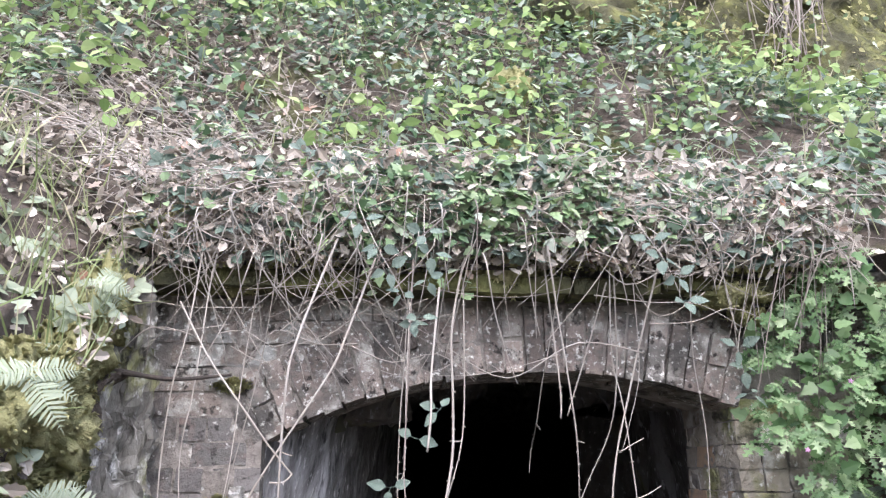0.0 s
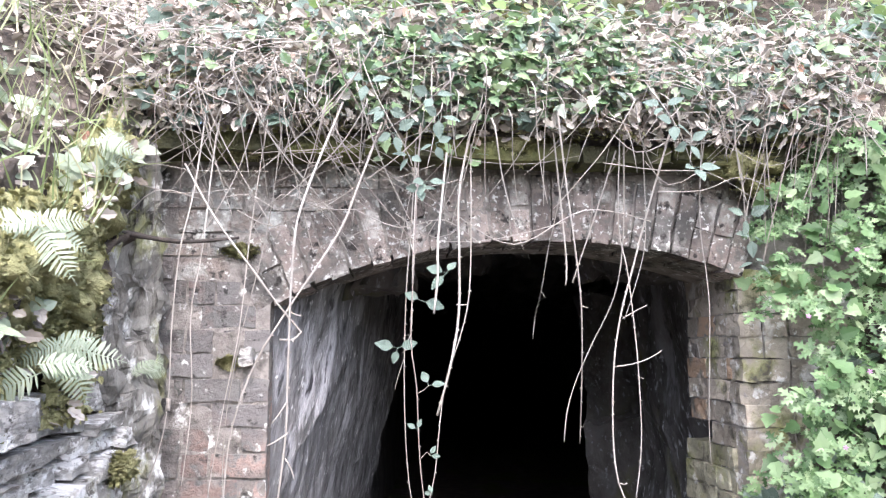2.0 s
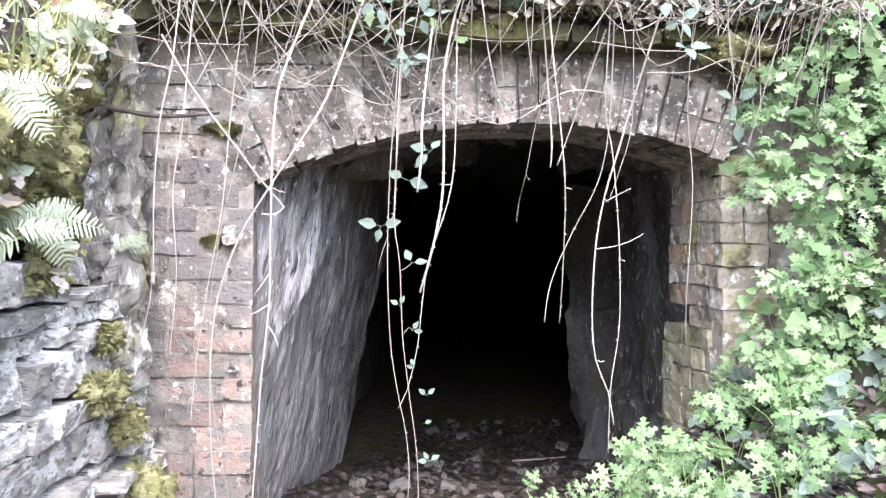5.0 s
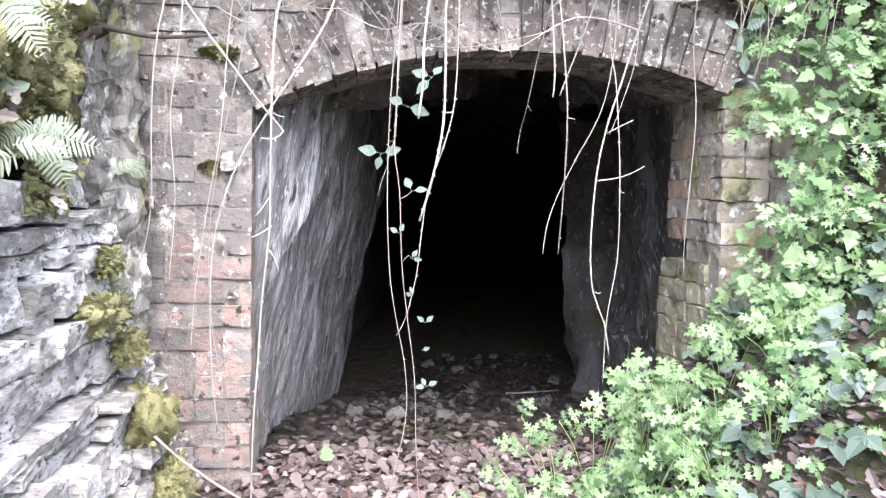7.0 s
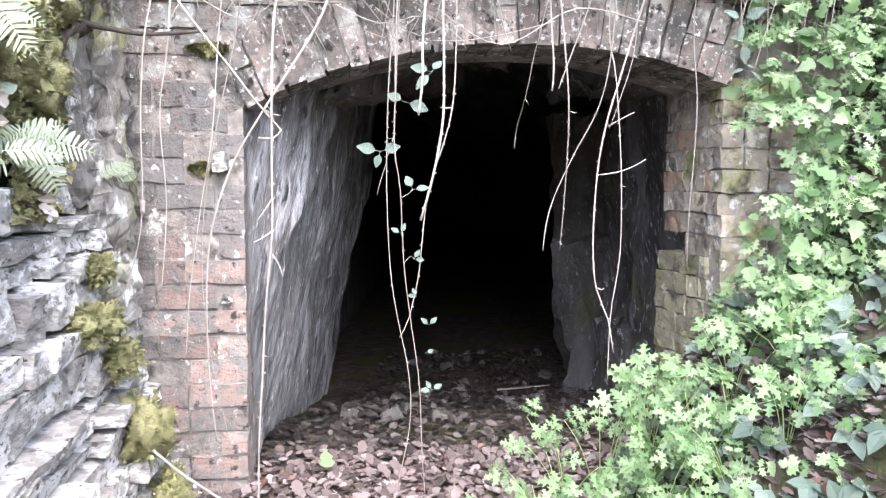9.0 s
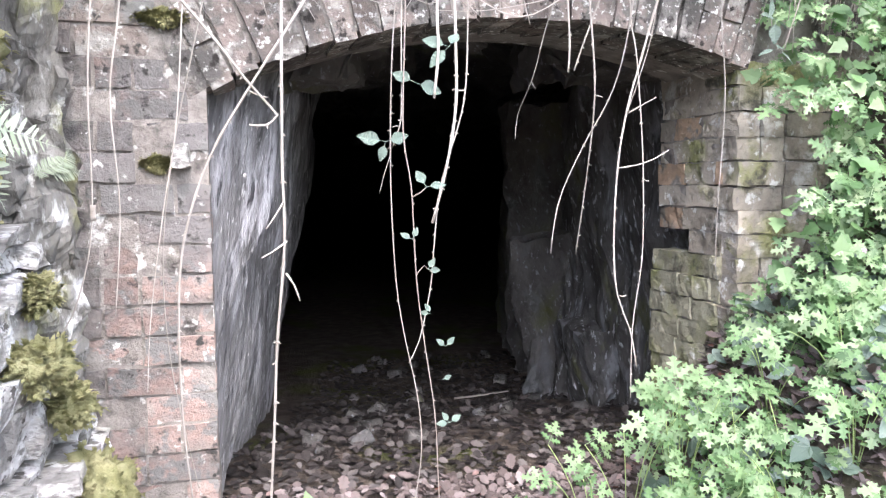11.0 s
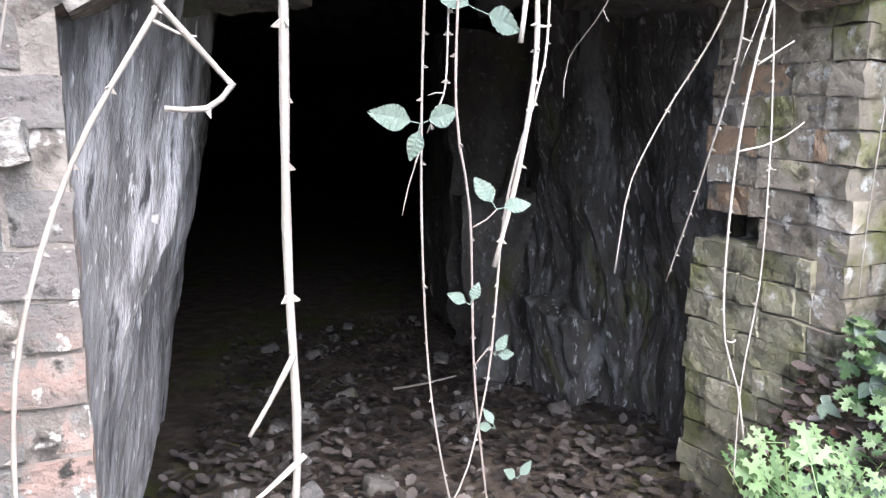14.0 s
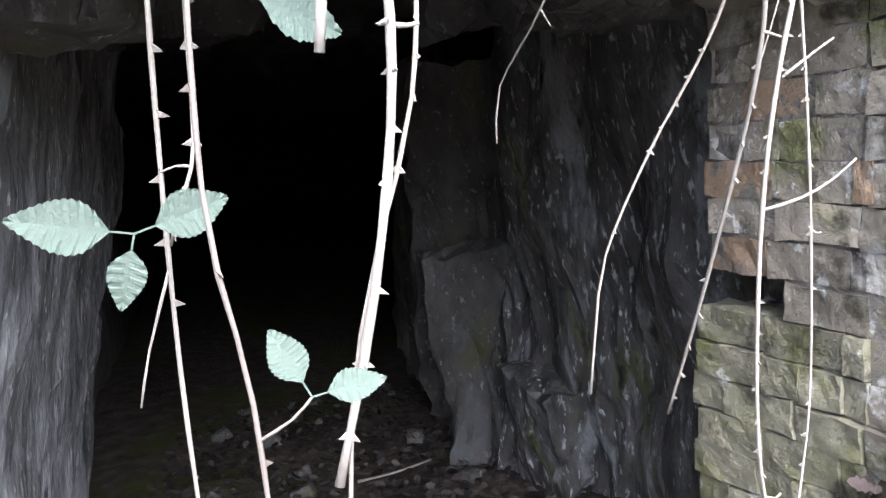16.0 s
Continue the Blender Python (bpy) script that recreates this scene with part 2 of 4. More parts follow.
def join_leaves(*parts):
    v, f = [], []
    for pv, pf in parts:
        f += [tuple(i + sum(len(x) for x in v) for i in q) for q in pf]
        v.append(pv)
    return np.concatenate(v), f


def turned(shape, angle, scale=1.0, shift=(0, 0, 0)):
    c, s = math.cos(angle), math.sin(angle)
    v = shape[0] * scale
    return np.stack([c * v[:, 0] - s * v[:, 1], s * v[:, 0] + c * v[:, 1], v[:, 2]], 1) + np.array(shift), shape[1]


OVATE = leaf_shape([(a, 0.72 * o) for a, o in [(0, 0.01), (0.08, 0.15), (0.22, 0.29), (0.30, 0.27), (0.42, 0.34), (0.50, 0.30), (0.62, 0.28), (0.70, 0.22), (0.82, 0.16), (1.0, 0.0)]])
PLAIN = leaf_shape([(0, 0.01), (0.15, 0.24), (0.4, 0.34), (0.7, 0.22), (1.0, 0.0)], 0.1, 0.2)
LOBED = leaf_shape([(0, 0.01), (0.12, 0.08), (0.32, 0.42), (0.36, 0.22), (0.45, 0.18), (0.66, 0.42), (0.68, 0.20), (0.76, 0.16), (0.90, 0.22), (0.90, 0.07), (1.0, 0.0)], 0.15, 0.12)
def bramble_leaf():
    out = []
    for i in range(27):
        a = i / 26
        w = 0.31 * math.sin(math.pi * a ** 0.72) ** 1.05 * (1 - 0.2 * a) if 0 < i < 26 else 0.004
        out.append((a, w + (0.022 if i % 2 and i < 25 else 0.0)))
    v, f = leaf_shape(out, 0.16, 0.12)
    for i in range(27):
        lift = 0.016 if i % 4 < 2 else -0.01
        v[3 * i, 2] += lift
        v[3 * i + 2, 2] += lift
        v[3 * i, 1] += 0.05 * (1 if 0 < i < 26 else 0)
        v[3 * i + 2, 1] += 0.05 * (1 if 0 < i < 26 else 0)
    return v, f


BRAMBLE = bramble_leaf()
IVY = leaf_shape([(0, 0.02), (-0.1, 0.22), (0.12, 0.44), (0.3, 0.26), (0.45, 0.38), (0.6, 0.22), (1.0, 0.0)], 0.12, 0.1)
TRIO = join_leaves(turned(PLAIN, 0), turned(PLAIN, 1.3, 0.8), turned(PLAIN, -1.3, 0.8))
SPRAY = join_leaves(turned(LOBED, 0, 0.5, (0, 0.5, 0)), turned(LOBED, 0.95, 0.42, (0, 0.45, 0)), turned(LOBED, -0.95, 0.42, (0, 0.45, 0)), turned(LOBED, 1.15, 0.36, (0, 0.2, -0.03)),
                    turned(LOBED, -1.15, 0.36, (0, 0.2, -0.03)), turned(leaf_shape([(0, 0.008), (0.5, 0.008)]), 0))
SHARP = leaf_shape([(0, 0.01), (0.14, 0.05), (0.30, 0.34), (0.34, 0.13), (0.44, 0.10), (0.62, 0.36), (0.64, 0.13), (0.74, 0.10), (0.87, 0.20), (0.88, 0.06), (1.0, 0.0)], 0.15, 0.12)
FINE = join_leaves(turned(SHARP, 0, 0.5, (0, 0.5, 0)), turned(SHARP, 0.95, 0.42, (0, 0.45, 0)), turned(SHARP, -0.95, 0.42, (0, 0.45, 0)), turned(SHARP, 1.15, 0.38, (0, 0.2, -0.03)),
                   turned(SHARP, -1.15, 0.38, (0, 0.2, -0.03)), turned(leaf_shape([(0, 0.008), (0.5, 0.008)]), 0))
CURLED = leaf_shape([(0, 0.01), (0.2, 0.22), (0.32, 0.18), (0.5, 0.30), (0.62, 0.2), (0.8, 0.2), (1.0, 0.0)], -0.25, 0.5)
OAK = leaf_shape([(0, 0.012), (0.1, 0.06), (0.2, 0.22), (0.28, 0.17), (0.42, 0.34), (0.52, 0.24), (0.66, 0.36), (0.76, 0.22), (0.88, 0.20), (1.0, 0.0)], -0.06, 0.14)
BLADE = leaf_shape([(0, 0.012), (0.4, 0.014), (0.75, 0.009), (1.0, 0.0)], 0.35, 0)


def leaf_matrix(at, size, normal, rng, spread=0.5):
    n = (Vector(normal).normalized() + Vector((rng.gauss(0, spread), rng.gauss(0, spread), rng.gauss(0, spread)))).normalized()
    q = n.to_track_quat("Z", "Y").to_matrix().to_4x4()
    return Matrix.Translation(at) @ q @ Matrix.Rotation(rng.uniform(0, 6.283), 4, "Z") @ Matrix.Scale(size, 4)


def scattered(name, shape, matrices, material):
    """One mesh of many copies of a leaf."""
    v, f = shape
    h = np.c_[v, np.ones(len(v))]
    ms = np.array([[list(r) for r in m] for m in matrices])
    allv = np.einsum("nij,kj->nki", ms, h)[:, :, :3].reshape(-1, 3)
    faces = []
    for i in range(len(ms)):
        faces += [tuple(x + i * len(v) for x in q) for q in f]
    return mesh_of(name, allv.tolist(), faces, material)


def tube(points, radius, sides=6, taper=0.5, close=True):
    """A tapering stem through the points, smoothed."""
    pts = [Vector(p) for p in points]
    fine = []
    for i in range(len(pts) - 1):
        p0, p1, p2, p3 = pts[max(i - 1, 0)], pts[i], pts[i + 1], pts[min(i + 2, len(pts) - 1)]
        steps = max(2, int((p2 - p1).length / 0.04))
        for s in range(steps):
            u = s / steps
            fine.append(0.5 * ((2 * p1) + (p2 - p0) * u + (2 * p0 - 5 * p1 + 4 * p2 - p3) * u * u + (3 * p1 - p0 - 3 * p2 + p3) * u ** 3))
    fine.append(pts[-1])
    v, f = [], []
    for i, p in enumerate(fine):
        d = (fine[min(i + 1, len(fine) - 1)] - fine[max(i - 1, 0)]).normalized()
        side = d.cross(Vector((0.31, 0.9, 0.2))).normalized()
        other = d.cross(side)
        r = radius * (1 - (1 - taper) * i / (len(fine) - 1)) * (1 + 0.12 * math.sin(i * 2.4))
        for k in range(sides):
            a = 2 * math.pi * k / sides
            v.append(p + (side * math.cos(a) + other * math.sin(a)) * r)
    for i in range(len(fine) - 1):
        for k in range(sides):
            a, b = i * sides + k, i * sides + (k + 1) % sides
            f.append((a, b, b + sides, a + sides))
    if close:
        f.append(tuple(range(sides - 1, -1, -1)))
        f.append(tuple(range(len(v) - sides, len(v))))
    return v, f, fine


def sheet(name, xs, ys, height, material, smooth=True):
    v = [(x, y, height(x, y)) for y in ys for x in xs]
    w = len(xs)
    f = [(j * w + i, j * w + i + 1, (j + 1) * w + i + 1, (j + 1) * w + i) for j in range(len(ys) - 1) for i in range(w - 1)]
    return new(name, mesh_of(name, v, f, material, smooth))


def spaced(*runs):
    out = []
    for a, b, n in runs:
        out += list(np.linspace(a, b, n, endpoint=False))
    return [float(v) for v in out] + [float(runs[-1][1])]


# ---- ground and hillside ----
def step(a, b, v):
    u = min(max((v - a) / (b - a), 0.0), 1.0)
    return u * u * (3 - 2 * u)


def floor_z(x, y):
    z = -0.25 + 0.23 * step(0, 2.7, y) - 0.32 * step(3.2, 5.6, y)
    return z + 0.025 * fbm((x * 3, y * 3, 0))


def left_bank(x, y):
    return 1.25 + 0.85 * min(-0.75 - x, 1.5) + 0.75 * min(max(y - 1.7, -1.2), 1.4)


def right_bank(x, y):
    return 0.55 * step(1.0, 1.5, x) + 1.45 * step(1.45, 2.35, x) + 0.6 * max(0, min(x, 3.2) - 2.2)


def ground_z(x, y):
    z = floor_z(x, y)
    if y < 2.9:
        if x < -0.86:
            z = max(z, left_bank(x, y) * step(-2.6, 0.9, y) + 0.07 * fbm((x * 2, y * 2, 3)))
        # unseen rise behind the camera, added to block light from the low sky
        z += 3.2 * step(-2.2, -9.0, y) * step(-1.2, 2.0, abs(x) + 2.0)
        if x > 1.0:
            z += (right_bank(x, y) + 0.08 * fbm((x * 2.5, y * 2.5, 7)) * step(1.0, 1.6, x)) * step(-0.5, 1.9, y)
    return z


def hill_z(x, y):
    rough = 0.12 * fbm((x * 1.3, y * 1.3, 5)) * step(2.6, 2.9, y)
    base = 2.02 + 0.72 * (min(y, 9) - 2.6) - 0.08 * step(2.68, 2.6, y) + rough + 0.35 * step(-0.3, -1.5, x)
    steep = 0.5 * max(0.0, min(y, 9) - 3.2) * step(3.0, 1.8, x) + 1.3 * max(0.0, min(y, 9) - 5.2)
    return base + steep + 0.25 * step(1.6, 2.6, x)


ground = sheet("ground", spaced((-400, -8, 6), (-8, -2, 16), (-2, -0.90, 20), (-0.90, -0.84, 3), (-0.84, 2.8, 80), (2.8, 8, 14), (8, 400, 6)),
               spaced((-400, -8, 6), (-8, 0, 16), (0, 2.86, 60), (2.86, 2.92, 2), (2.92, 7, 60), (7, 12, 8), (12, 400, 5)), ground_z, M_soil)
tagged(ground, "brown soil strewn with dead leaves before the portal", "ground", kind="structure")
hill = sheet("bank", spaced((-60, -3, 12), (-3, 4, 110), (4, 60, 12)), spaced((2.6, 2.7, 5), (2.7, 7, 80), (7, 40, 12)), hill_z, M_soil)
tagged(hill, "steep earth bank above the brick arch, overgrown with ivy", "bank", kind="structure")

def earth():
    v, f = box_grid(3.2, 0.6, 2.1, 8, 2, 6, lambda x, y, z, a, b, c: (x - 2.36, y + 2.99 + 0.03 * fbm((x * 4, z * 4, 1)), z + 1.05))
    ob = new("earth", mesh_of("earth", v, f, M_soil, False))
    ob.parent = hill


earth()

# ---- portal wall ----
CX, CZ, R = 0.717, -0.643, 2.24


def arch_z(x):
    return CZ + math.sqrt(max(R * R - (x - CX) ** 2, 0.01))


X0, X1 = -0.31, 1.46
portal = thing("wall_front", "weathered brick portal with a segmental arch and mossy ledge", "wall", kind="structure")


def portal_core():
    xs = [X0 + (X1 - X0) * i / 24 for i in range(25)]
    v, f = [], []
    for y in (2.798, 3.30):
        for x in xs:
            v += [(x, y, arch_z(x) + 0.02), (x, y, 2.02)]
    n = len(xs) * 2
    for i in range(24):
        a = 2 * i
        f += [(a, a + 2, a + 3, a + 1), (n + a, n + a + 1, n + a + 3, n + a + 2), (a, n + a, n + a + 2, a + 2), (a + 1, a + 3, n + a + 3, n + a + 1)]
    f += [(0, 1, n + 1, n), (n - 2, 2 * n - 2, 2 * n - 1, n - 1)]
    return mesh_of("core", v, f, M_mortar)


def block(name, x0, x1, y0, y1, z0, z1, material, parent, label=""):
    v, f = box_grid(x1 - x0, y1 - y0, z1 - z0, 1, 1, 1, lambda x, y, z, a, b, c: (x + (x0 + x1) / 2, y + (y0 + y1) / 2, z + (z0 + z1) / 2))
    return piece(name, mesh_of(name, v, f, material), parent, None, label)


piece("core", portal_core(), portal)
block("core", -1.6, X0 - 0.002, 2.796, 3.3, -0.4, 2.02, M_mortar, portal)
block("core", X1 + 0.006, 3.0, 2.84, 3.32, -0.4, 0.808, M_mortar, portal)
block("core", X1 + 0.006, 3.0, 2.84, 3.12, 0.808, 0.905, M_mortar, portal)
block("core", 1.62, 3.0, 3.12, 3.32, 0.808, 0.905, M_mortar, portal)
block("core", X1 + 0.006, 3.0, 2.84, 3.32, 0.905, 2.02, M_mortar, portal)

# ---- tunnel shell ----
def axis_x(y):
    return 0.27 * (y - 2.8)


def tunnel_side(name, off, out, slope, label):
    ys = spaced((3.3, 12, 30), (12, 26, 14))
    v, f = [], []
    for y in ys:
        x = off + slope * (y - 2.8)
        for dx in (0, out):
            for k in range(9):
                z = -0.9 + k * 0.4
                v.append((x + dx + 0.05 * fbm((y * 2, z * 2, off)), y, z))
    for i in range(len(ys) - 1):
        for s in (0, 9):
            for k in range(8):
                a = i * 18 + s + k
                f.append((a, a + 1, a + 19, a + 18))
    ob = new(name, mesh_of(name, v, f, M_cave, True))
    return tagged(ob, label, "rock wall", kind="structure")


wall_w = tunnel_side("wall_west", -0.62, -0.4, 0.14, "dark wet slate wall of the tunnel")
wall_e = tunnel_side("wall_east", 1.95, 0.4, 0.27, "dark fissured rock wall of the tunnel")
ceiling = thing("ceiling", "rough dark rock roof of the tunnel", "ceiling", kind="structure")
cv, cf = box_grid(12.0, 23.0, 0.2, 80, 140, 1, lambda x, y, z, a, b, c: (x + 3.0, y + 14.75, z + 2.0 + 0.06 * min(y + 11.5, 3.0) + 0.2 * fbm((x * 2.2, y * 2.2, 9))))
piece("roof", mesh_of("roof", cv, cf, M_cave, False), ceiling)
block("wall_end", -2, 12, 25.6, 26, -1, 2.4, M_cave, None)
tagged(bpy.data.objects["wall_end"], "dark rock at the end of the tunnel", "rock wall", kind="structure")

# ---- slate slabs of the tunnel ----
def slab(parent, at, size, seed, material=M_slate, lean=0.0, rz=0.0, ry=0.0, amp=0.03, freq=5.0, fine=0.045):
    grid = [max(1, min(40, int(s / fine))) for s in size]
    me = rock_mesh("slab", size, grid, material, seed, amp, freq, lean, (1, 1, 0.45))
    return piece("slab", me, parent, pose(*at, 0, ry, rz))


def west_wall():
    """Steep slate beds that lean inward, each stepping out past the last; one mesh a bed."""
    ys, zs = np.linspace(2.86, 6.4, 175), np.linspace(-0.5, 1.95, 84)
    bed = 0.8

    def spot(y, z):
        v = y - 0.8 * z
        u = (v - 3.3 + 0.10 * fbm((y * 2, z * 2, 1))) / bed + 4
        k = int(math.floor(u))
        f = u - k
        x = -0.293 + 0.19 * z + 0.145 * (y - 3.6) + 0.08 * (f - step(0.88, 1.0, f)) - 0.035
        w = (y - 0.35 * z)
        x += 0.011 * noise.noise(Vector((w * 24, z * 2.5, 3))) + 0.02 * noise.noise(Vector((w * 7, z * 1.3, 8))) + 0.006 * noise.noise(Vector((w * 55, z * 11, 5)))
        x += 0.025 * fbm((y * 1.5, z * 1.5, 12))
        x -= 0.35 * step(0.0, 0.3, y - 5.6 + 0.15 * fbm((y * 2, z * 2, 4)))
        near = step(2.86, 3.2, y)
        x = near * x + (1 - near) * (-0.318 + 0.1 * (x + 0.318) * near)
        return k, (max(x, -0.62) if y < 3.3 else x, y, z)

    cells = {}
    grid = [[spot(y, z) for z in zs] for y in ys]
    for i in range(len(ys) - 1):
        for j in range(len(zs) - 1):
            cells.setdefault(grid[i][j][0], []).append((i, j))
    for k, some in cells.items():
        ids, v, f = {}, [], []
        for i, j in some:
            q = []
            for a, b in ((i, j), (i + 1, j), (i + 1, j + 1), (i, j + 1)):
                if (a, b) not in ids:
                    ids[a, b] = len(v)
                    v.append(grid[a][b][1])
                q.append(ids[a, b])
            f.append(q)
        piece("slab", mesh_of("slab", v, f, M_slate), wall_w)


west_wall()
slab(wall_e, (2.19, 4.28, 0.45), (0.85, 1.75, 2.8), 40, M_face, lean=-0.1, rz=-5, ry=-3, amp=0.13, freq=2.2, fine=0.05)
slab(wall_e, (2.0, 4.95, 0.62), (0.4, 0.5, 2.1), 41, M_face, lean=0.12, rz=-20, ry=5, amp=0.09, freq=3.5)
slab(wall_e, (1.93, 4.72, -0.15), (0.4, 0.6, 0.9), 42, M_face, lean=-0.2, rz=-8, ry=-10, amp=0.07, freq=5)
slab(wall_e, (1.86, 5.25, 0.45), (0.2, 0.5, 2.6), 47, M_cave, lean=0.16, rz=-30, ry=9, amp=0.08, freq=4)
slab(wall_e, (2.12, 5.75, 0.0), (0.45, 0.5, 1.5), 43, M_cave, lean=-0.45, rz=-26, ry=-9, amp=0.06, freq=4)
slab(wall_e, (2.2, 6.3, 0.4), (0.5, 0.7, 2.4), 44, M_cave, lean=-0.4, rz=-22, amp=0.08, freq=3.5)
slab(wall_e, (2.5, 6.9, 0.4), (0.8, 1.4, 2.6), 45, M_cave, lean=-0.2, rz=-16, amp=0.1, freq=3)
ROOF_ROCKS = [((0.02, 3.42, 1.60), (0.34, 0.24, 0.30)), ((-0.22, 3.40, 1.60), (0.3, 0.24, 0.34)), ((0.24, 3.52, 1.74), (0.3, 0.3, 0.26)), ((0.55, 3.62, 1.86), (0.5, 0.4, 0.3)),
              ((0.98, 3.62, 1.88), (0.55, 0.5, 0.3)), ((0.1, 4.2, 1.86), (0.5, 0.7, 0.44)), ((0.6, 4.5, 1.98), (0.7, 0.6, 0.3)), ((1.45, 3.62, 1.72), (0.45, 0.45, 0.34)), ((1.6, 4.3, 1.85), (0.6, 0.7, 0.4)), ((0.4, 5.3, 1.95), (0.7, 0.7, 0.44))]
for i, (at, size) in enumerate(ROOF_ROCKS):
    rm = rock_mesh("roof_rock", size, (12, 9, 8), M_cave, 60 + i, 0.075, 4.5)
    piece("roof_rock", rm, ceiling, pose(*at, 4, -9 + 5 * (i % 4), 17 * i % 40 - 15))

# ---- bricks of the portal ----
COURSE = 0.0865
A0 = math.acos((-0.42 - CX) / (R + 0.12))
brick_kinds = {}


def brick(length, material, n):
    key = (round(length, 2), material.name, n % 5)
    if key not in brick_kinds:
        brick_kinds[key] = brick_mesh("brick", key[0], 0.10, 0.081 if material in (M_oldbrick, M_orange, M_mossbrick) else 0.078, material, 100 + len(brick_kinds), 0.008 if material in (M_oldbrick, M_orange, M_mossbrick) else 0.006)
    return brick_kinds[key]


rng = random.Random(4)
k = 0
z = -0.12
while z < 1.86:
    k += 1
    x = -0.305
    if z + COURSE > 1.30:
        d, up = R + 0.26, z + 0.05 - CZ
        foot = CX + up / math.tan(A0)
        x = foot if math.hypot(foot - CX, up) < d else CX - math.sqrt(max(d * d - up * up, 0.0))
        x = min(x, -0.305) if math.hypot(-0.305 - CX, up) < R else x
    first = True
    while x > -0.98:
        l = (0.2 if (first and k % 2) or (not first and rng.random() < 0.6) else 0.1)
        hole = (k == 7 and -0.60 < x < -0.48) or (k == 15 and -0.42 < x < -0.30)
        if not hole:
            kind = M_lichbrick if z > 1.42 and x > -0.62 else M_stained if x < -0.62 + 0.12 * rng.random() else M_brick
            piece("brick", brick(l - 0.008, kind, k + int(x * -50)), portal, pose(x - l / 2, 2.842 + rng.uniform(-0.009, 0.006), z + 0.043, rng.uniform(-1, 1), rng.uniform(-1.2, 1.2), rng.uniform(-1.5, 1.5)))
        x -= l
        first = False
    z += COURSE
# the upper wall beside the crown of the ring
z, k = 1.42, 0
while z < 1.86:
    d = R + 0.26
    x = CX + math.sqrt(max(d * d - (z + 0.04 - CZ) ** 2, 0.0)) if (z + 0.04 - CZ) < d else 0.72
    x = max(x, 0.74)
    while x < 2.0:
        l = rng.choice((0.1, 0.2))
        piece("brick", brick(l - 0.011, M_arch, k), portal, pose(x + l / 2, 2.842 + rng.uniform(-0.009, 0.006), z + 0.043, 0, rng.uniform(-1.5, 1.5), rng.uniform(-1.5, 1.5)))
        x += l
    z += COURSE
    k += 1
z, k = 0.38, 0
while z < 1.42:
    x = 1.452 + rng.uniform(-0.01, 0.01)
    while x < 1.95:
        l = rng.choice((0.1, 0.2))
        piece("brick", brick(l - 0.008, M_oldbrick, k), portal, pose(x + l / 2, 2.878 + rng.uniform(-0.01, 0.006), z + 0.043, rng.uniform(-2, 2), rng.uniform(-2, 2), rng.uniform(-2, 2)))
        x += l
    z += COURSE
    k += 1
# the peg of white stone in the hole
piece("peg", rock_mesh("peg", (0.045, 0.1, 0.06), (3, 3, 3), M_stone, 71, 0.012, 20), portal, pose(-0.385, 2.78, 1.165))

# arch ring
vous = [rock_mesh("voussoir", (0.068, 0.26, 0.25), (2, 2, 4), M_arch, 80 + i, 0.007, 12) for i in range(5)]
half = [rock_mesh("voussoir", (0.068, 0.26, 0.12), (2, 2, 2), M_arch, 90 + i, 0.006, 12) for i in range(4)]
a0, a1 = A0, math.acos((1.50 - CX) / (R + 0.12))
count = int((a0 - a1) * (R + 0.1) / 0.077)
for i in range(count):
    a = a0 + (a1 - a0) * (i + 0.5) / count
    tilt = math.degrees(math.pi / 2 - a)
    for me, r in ([(vous[i % 5], R + 0.128)] if rng.random() < 0.6 else [(half[i % 4], R + 0.061), (half[(i + 1) % 4], R + 0.19)]):
        piece("voussoir", me, portal, pose(CX + r * math.cos(a), 2.918 + rng.uniform(-0.02, 0.008), CZ + r * math.sin(a) + rng.uniform(-0.008, 0.008), 0, tilt + rng.uniform(-1.5, 1.5), rng.uniform(-1.5, 1.5)))
# ledge
x, i = -0.75, 0
while x < 2.2:
    l = rng.uniform(0.24, 0.5)
    me = rock_mesh("ledge_stone", (l - 0.012, 0.26, 0.06), (6, 4, 2), M_mossrock, 110 + i, 0.012, 9)
    piece("ledge_stone", me, portal, pose(x + l / 2, 2.76 + rng.uniform(-0.02, 0.02), 1.905 + rng.uniform(-0.01, 0.01), 0, rng.uniform(-2, 2), 0))
    x, i = x + l, i + 1
# reveal of the far pier
z, k = -0.05, 0
while z < 1.50:
    low = z < 0.80
    gap = 0.795 < z + 0.043 < 0.885
    y = 3.345 + (0.03 if low else 0) + rng.uniform(-0.015, 0.015)
    if gap:
        y = 3.12
    first = True
    while y > 2.935:
        l = min(rng.choice((0.2, 0.2, 0.1)) if not (first and abs(z - 0.9) < 0.05) else 0.07, y - 2.915)
        l = max(l, 0.03)
        material = M_mossbrick if low else M_orange if rng.random() < 0.14 or (first and abs(z - 0.9) < 0.05) else M_oldbrick
        b = piece("brick", brick(l - 0.004, material, k + int(y * 50)), portal, pose(1.511 + rng.uniform(-0.006, 0.006) - (0.012 if low else 0), y - l / 2, z + 0.043, rng.uniform(-1.2, 1.2), rng.uniform(-1.2, 1.2) + (2 if low else 0), 90 + rng.uniform(-1.5, 1.5)))
        y -= l
        first = False
    z += COURSE
    k += 1

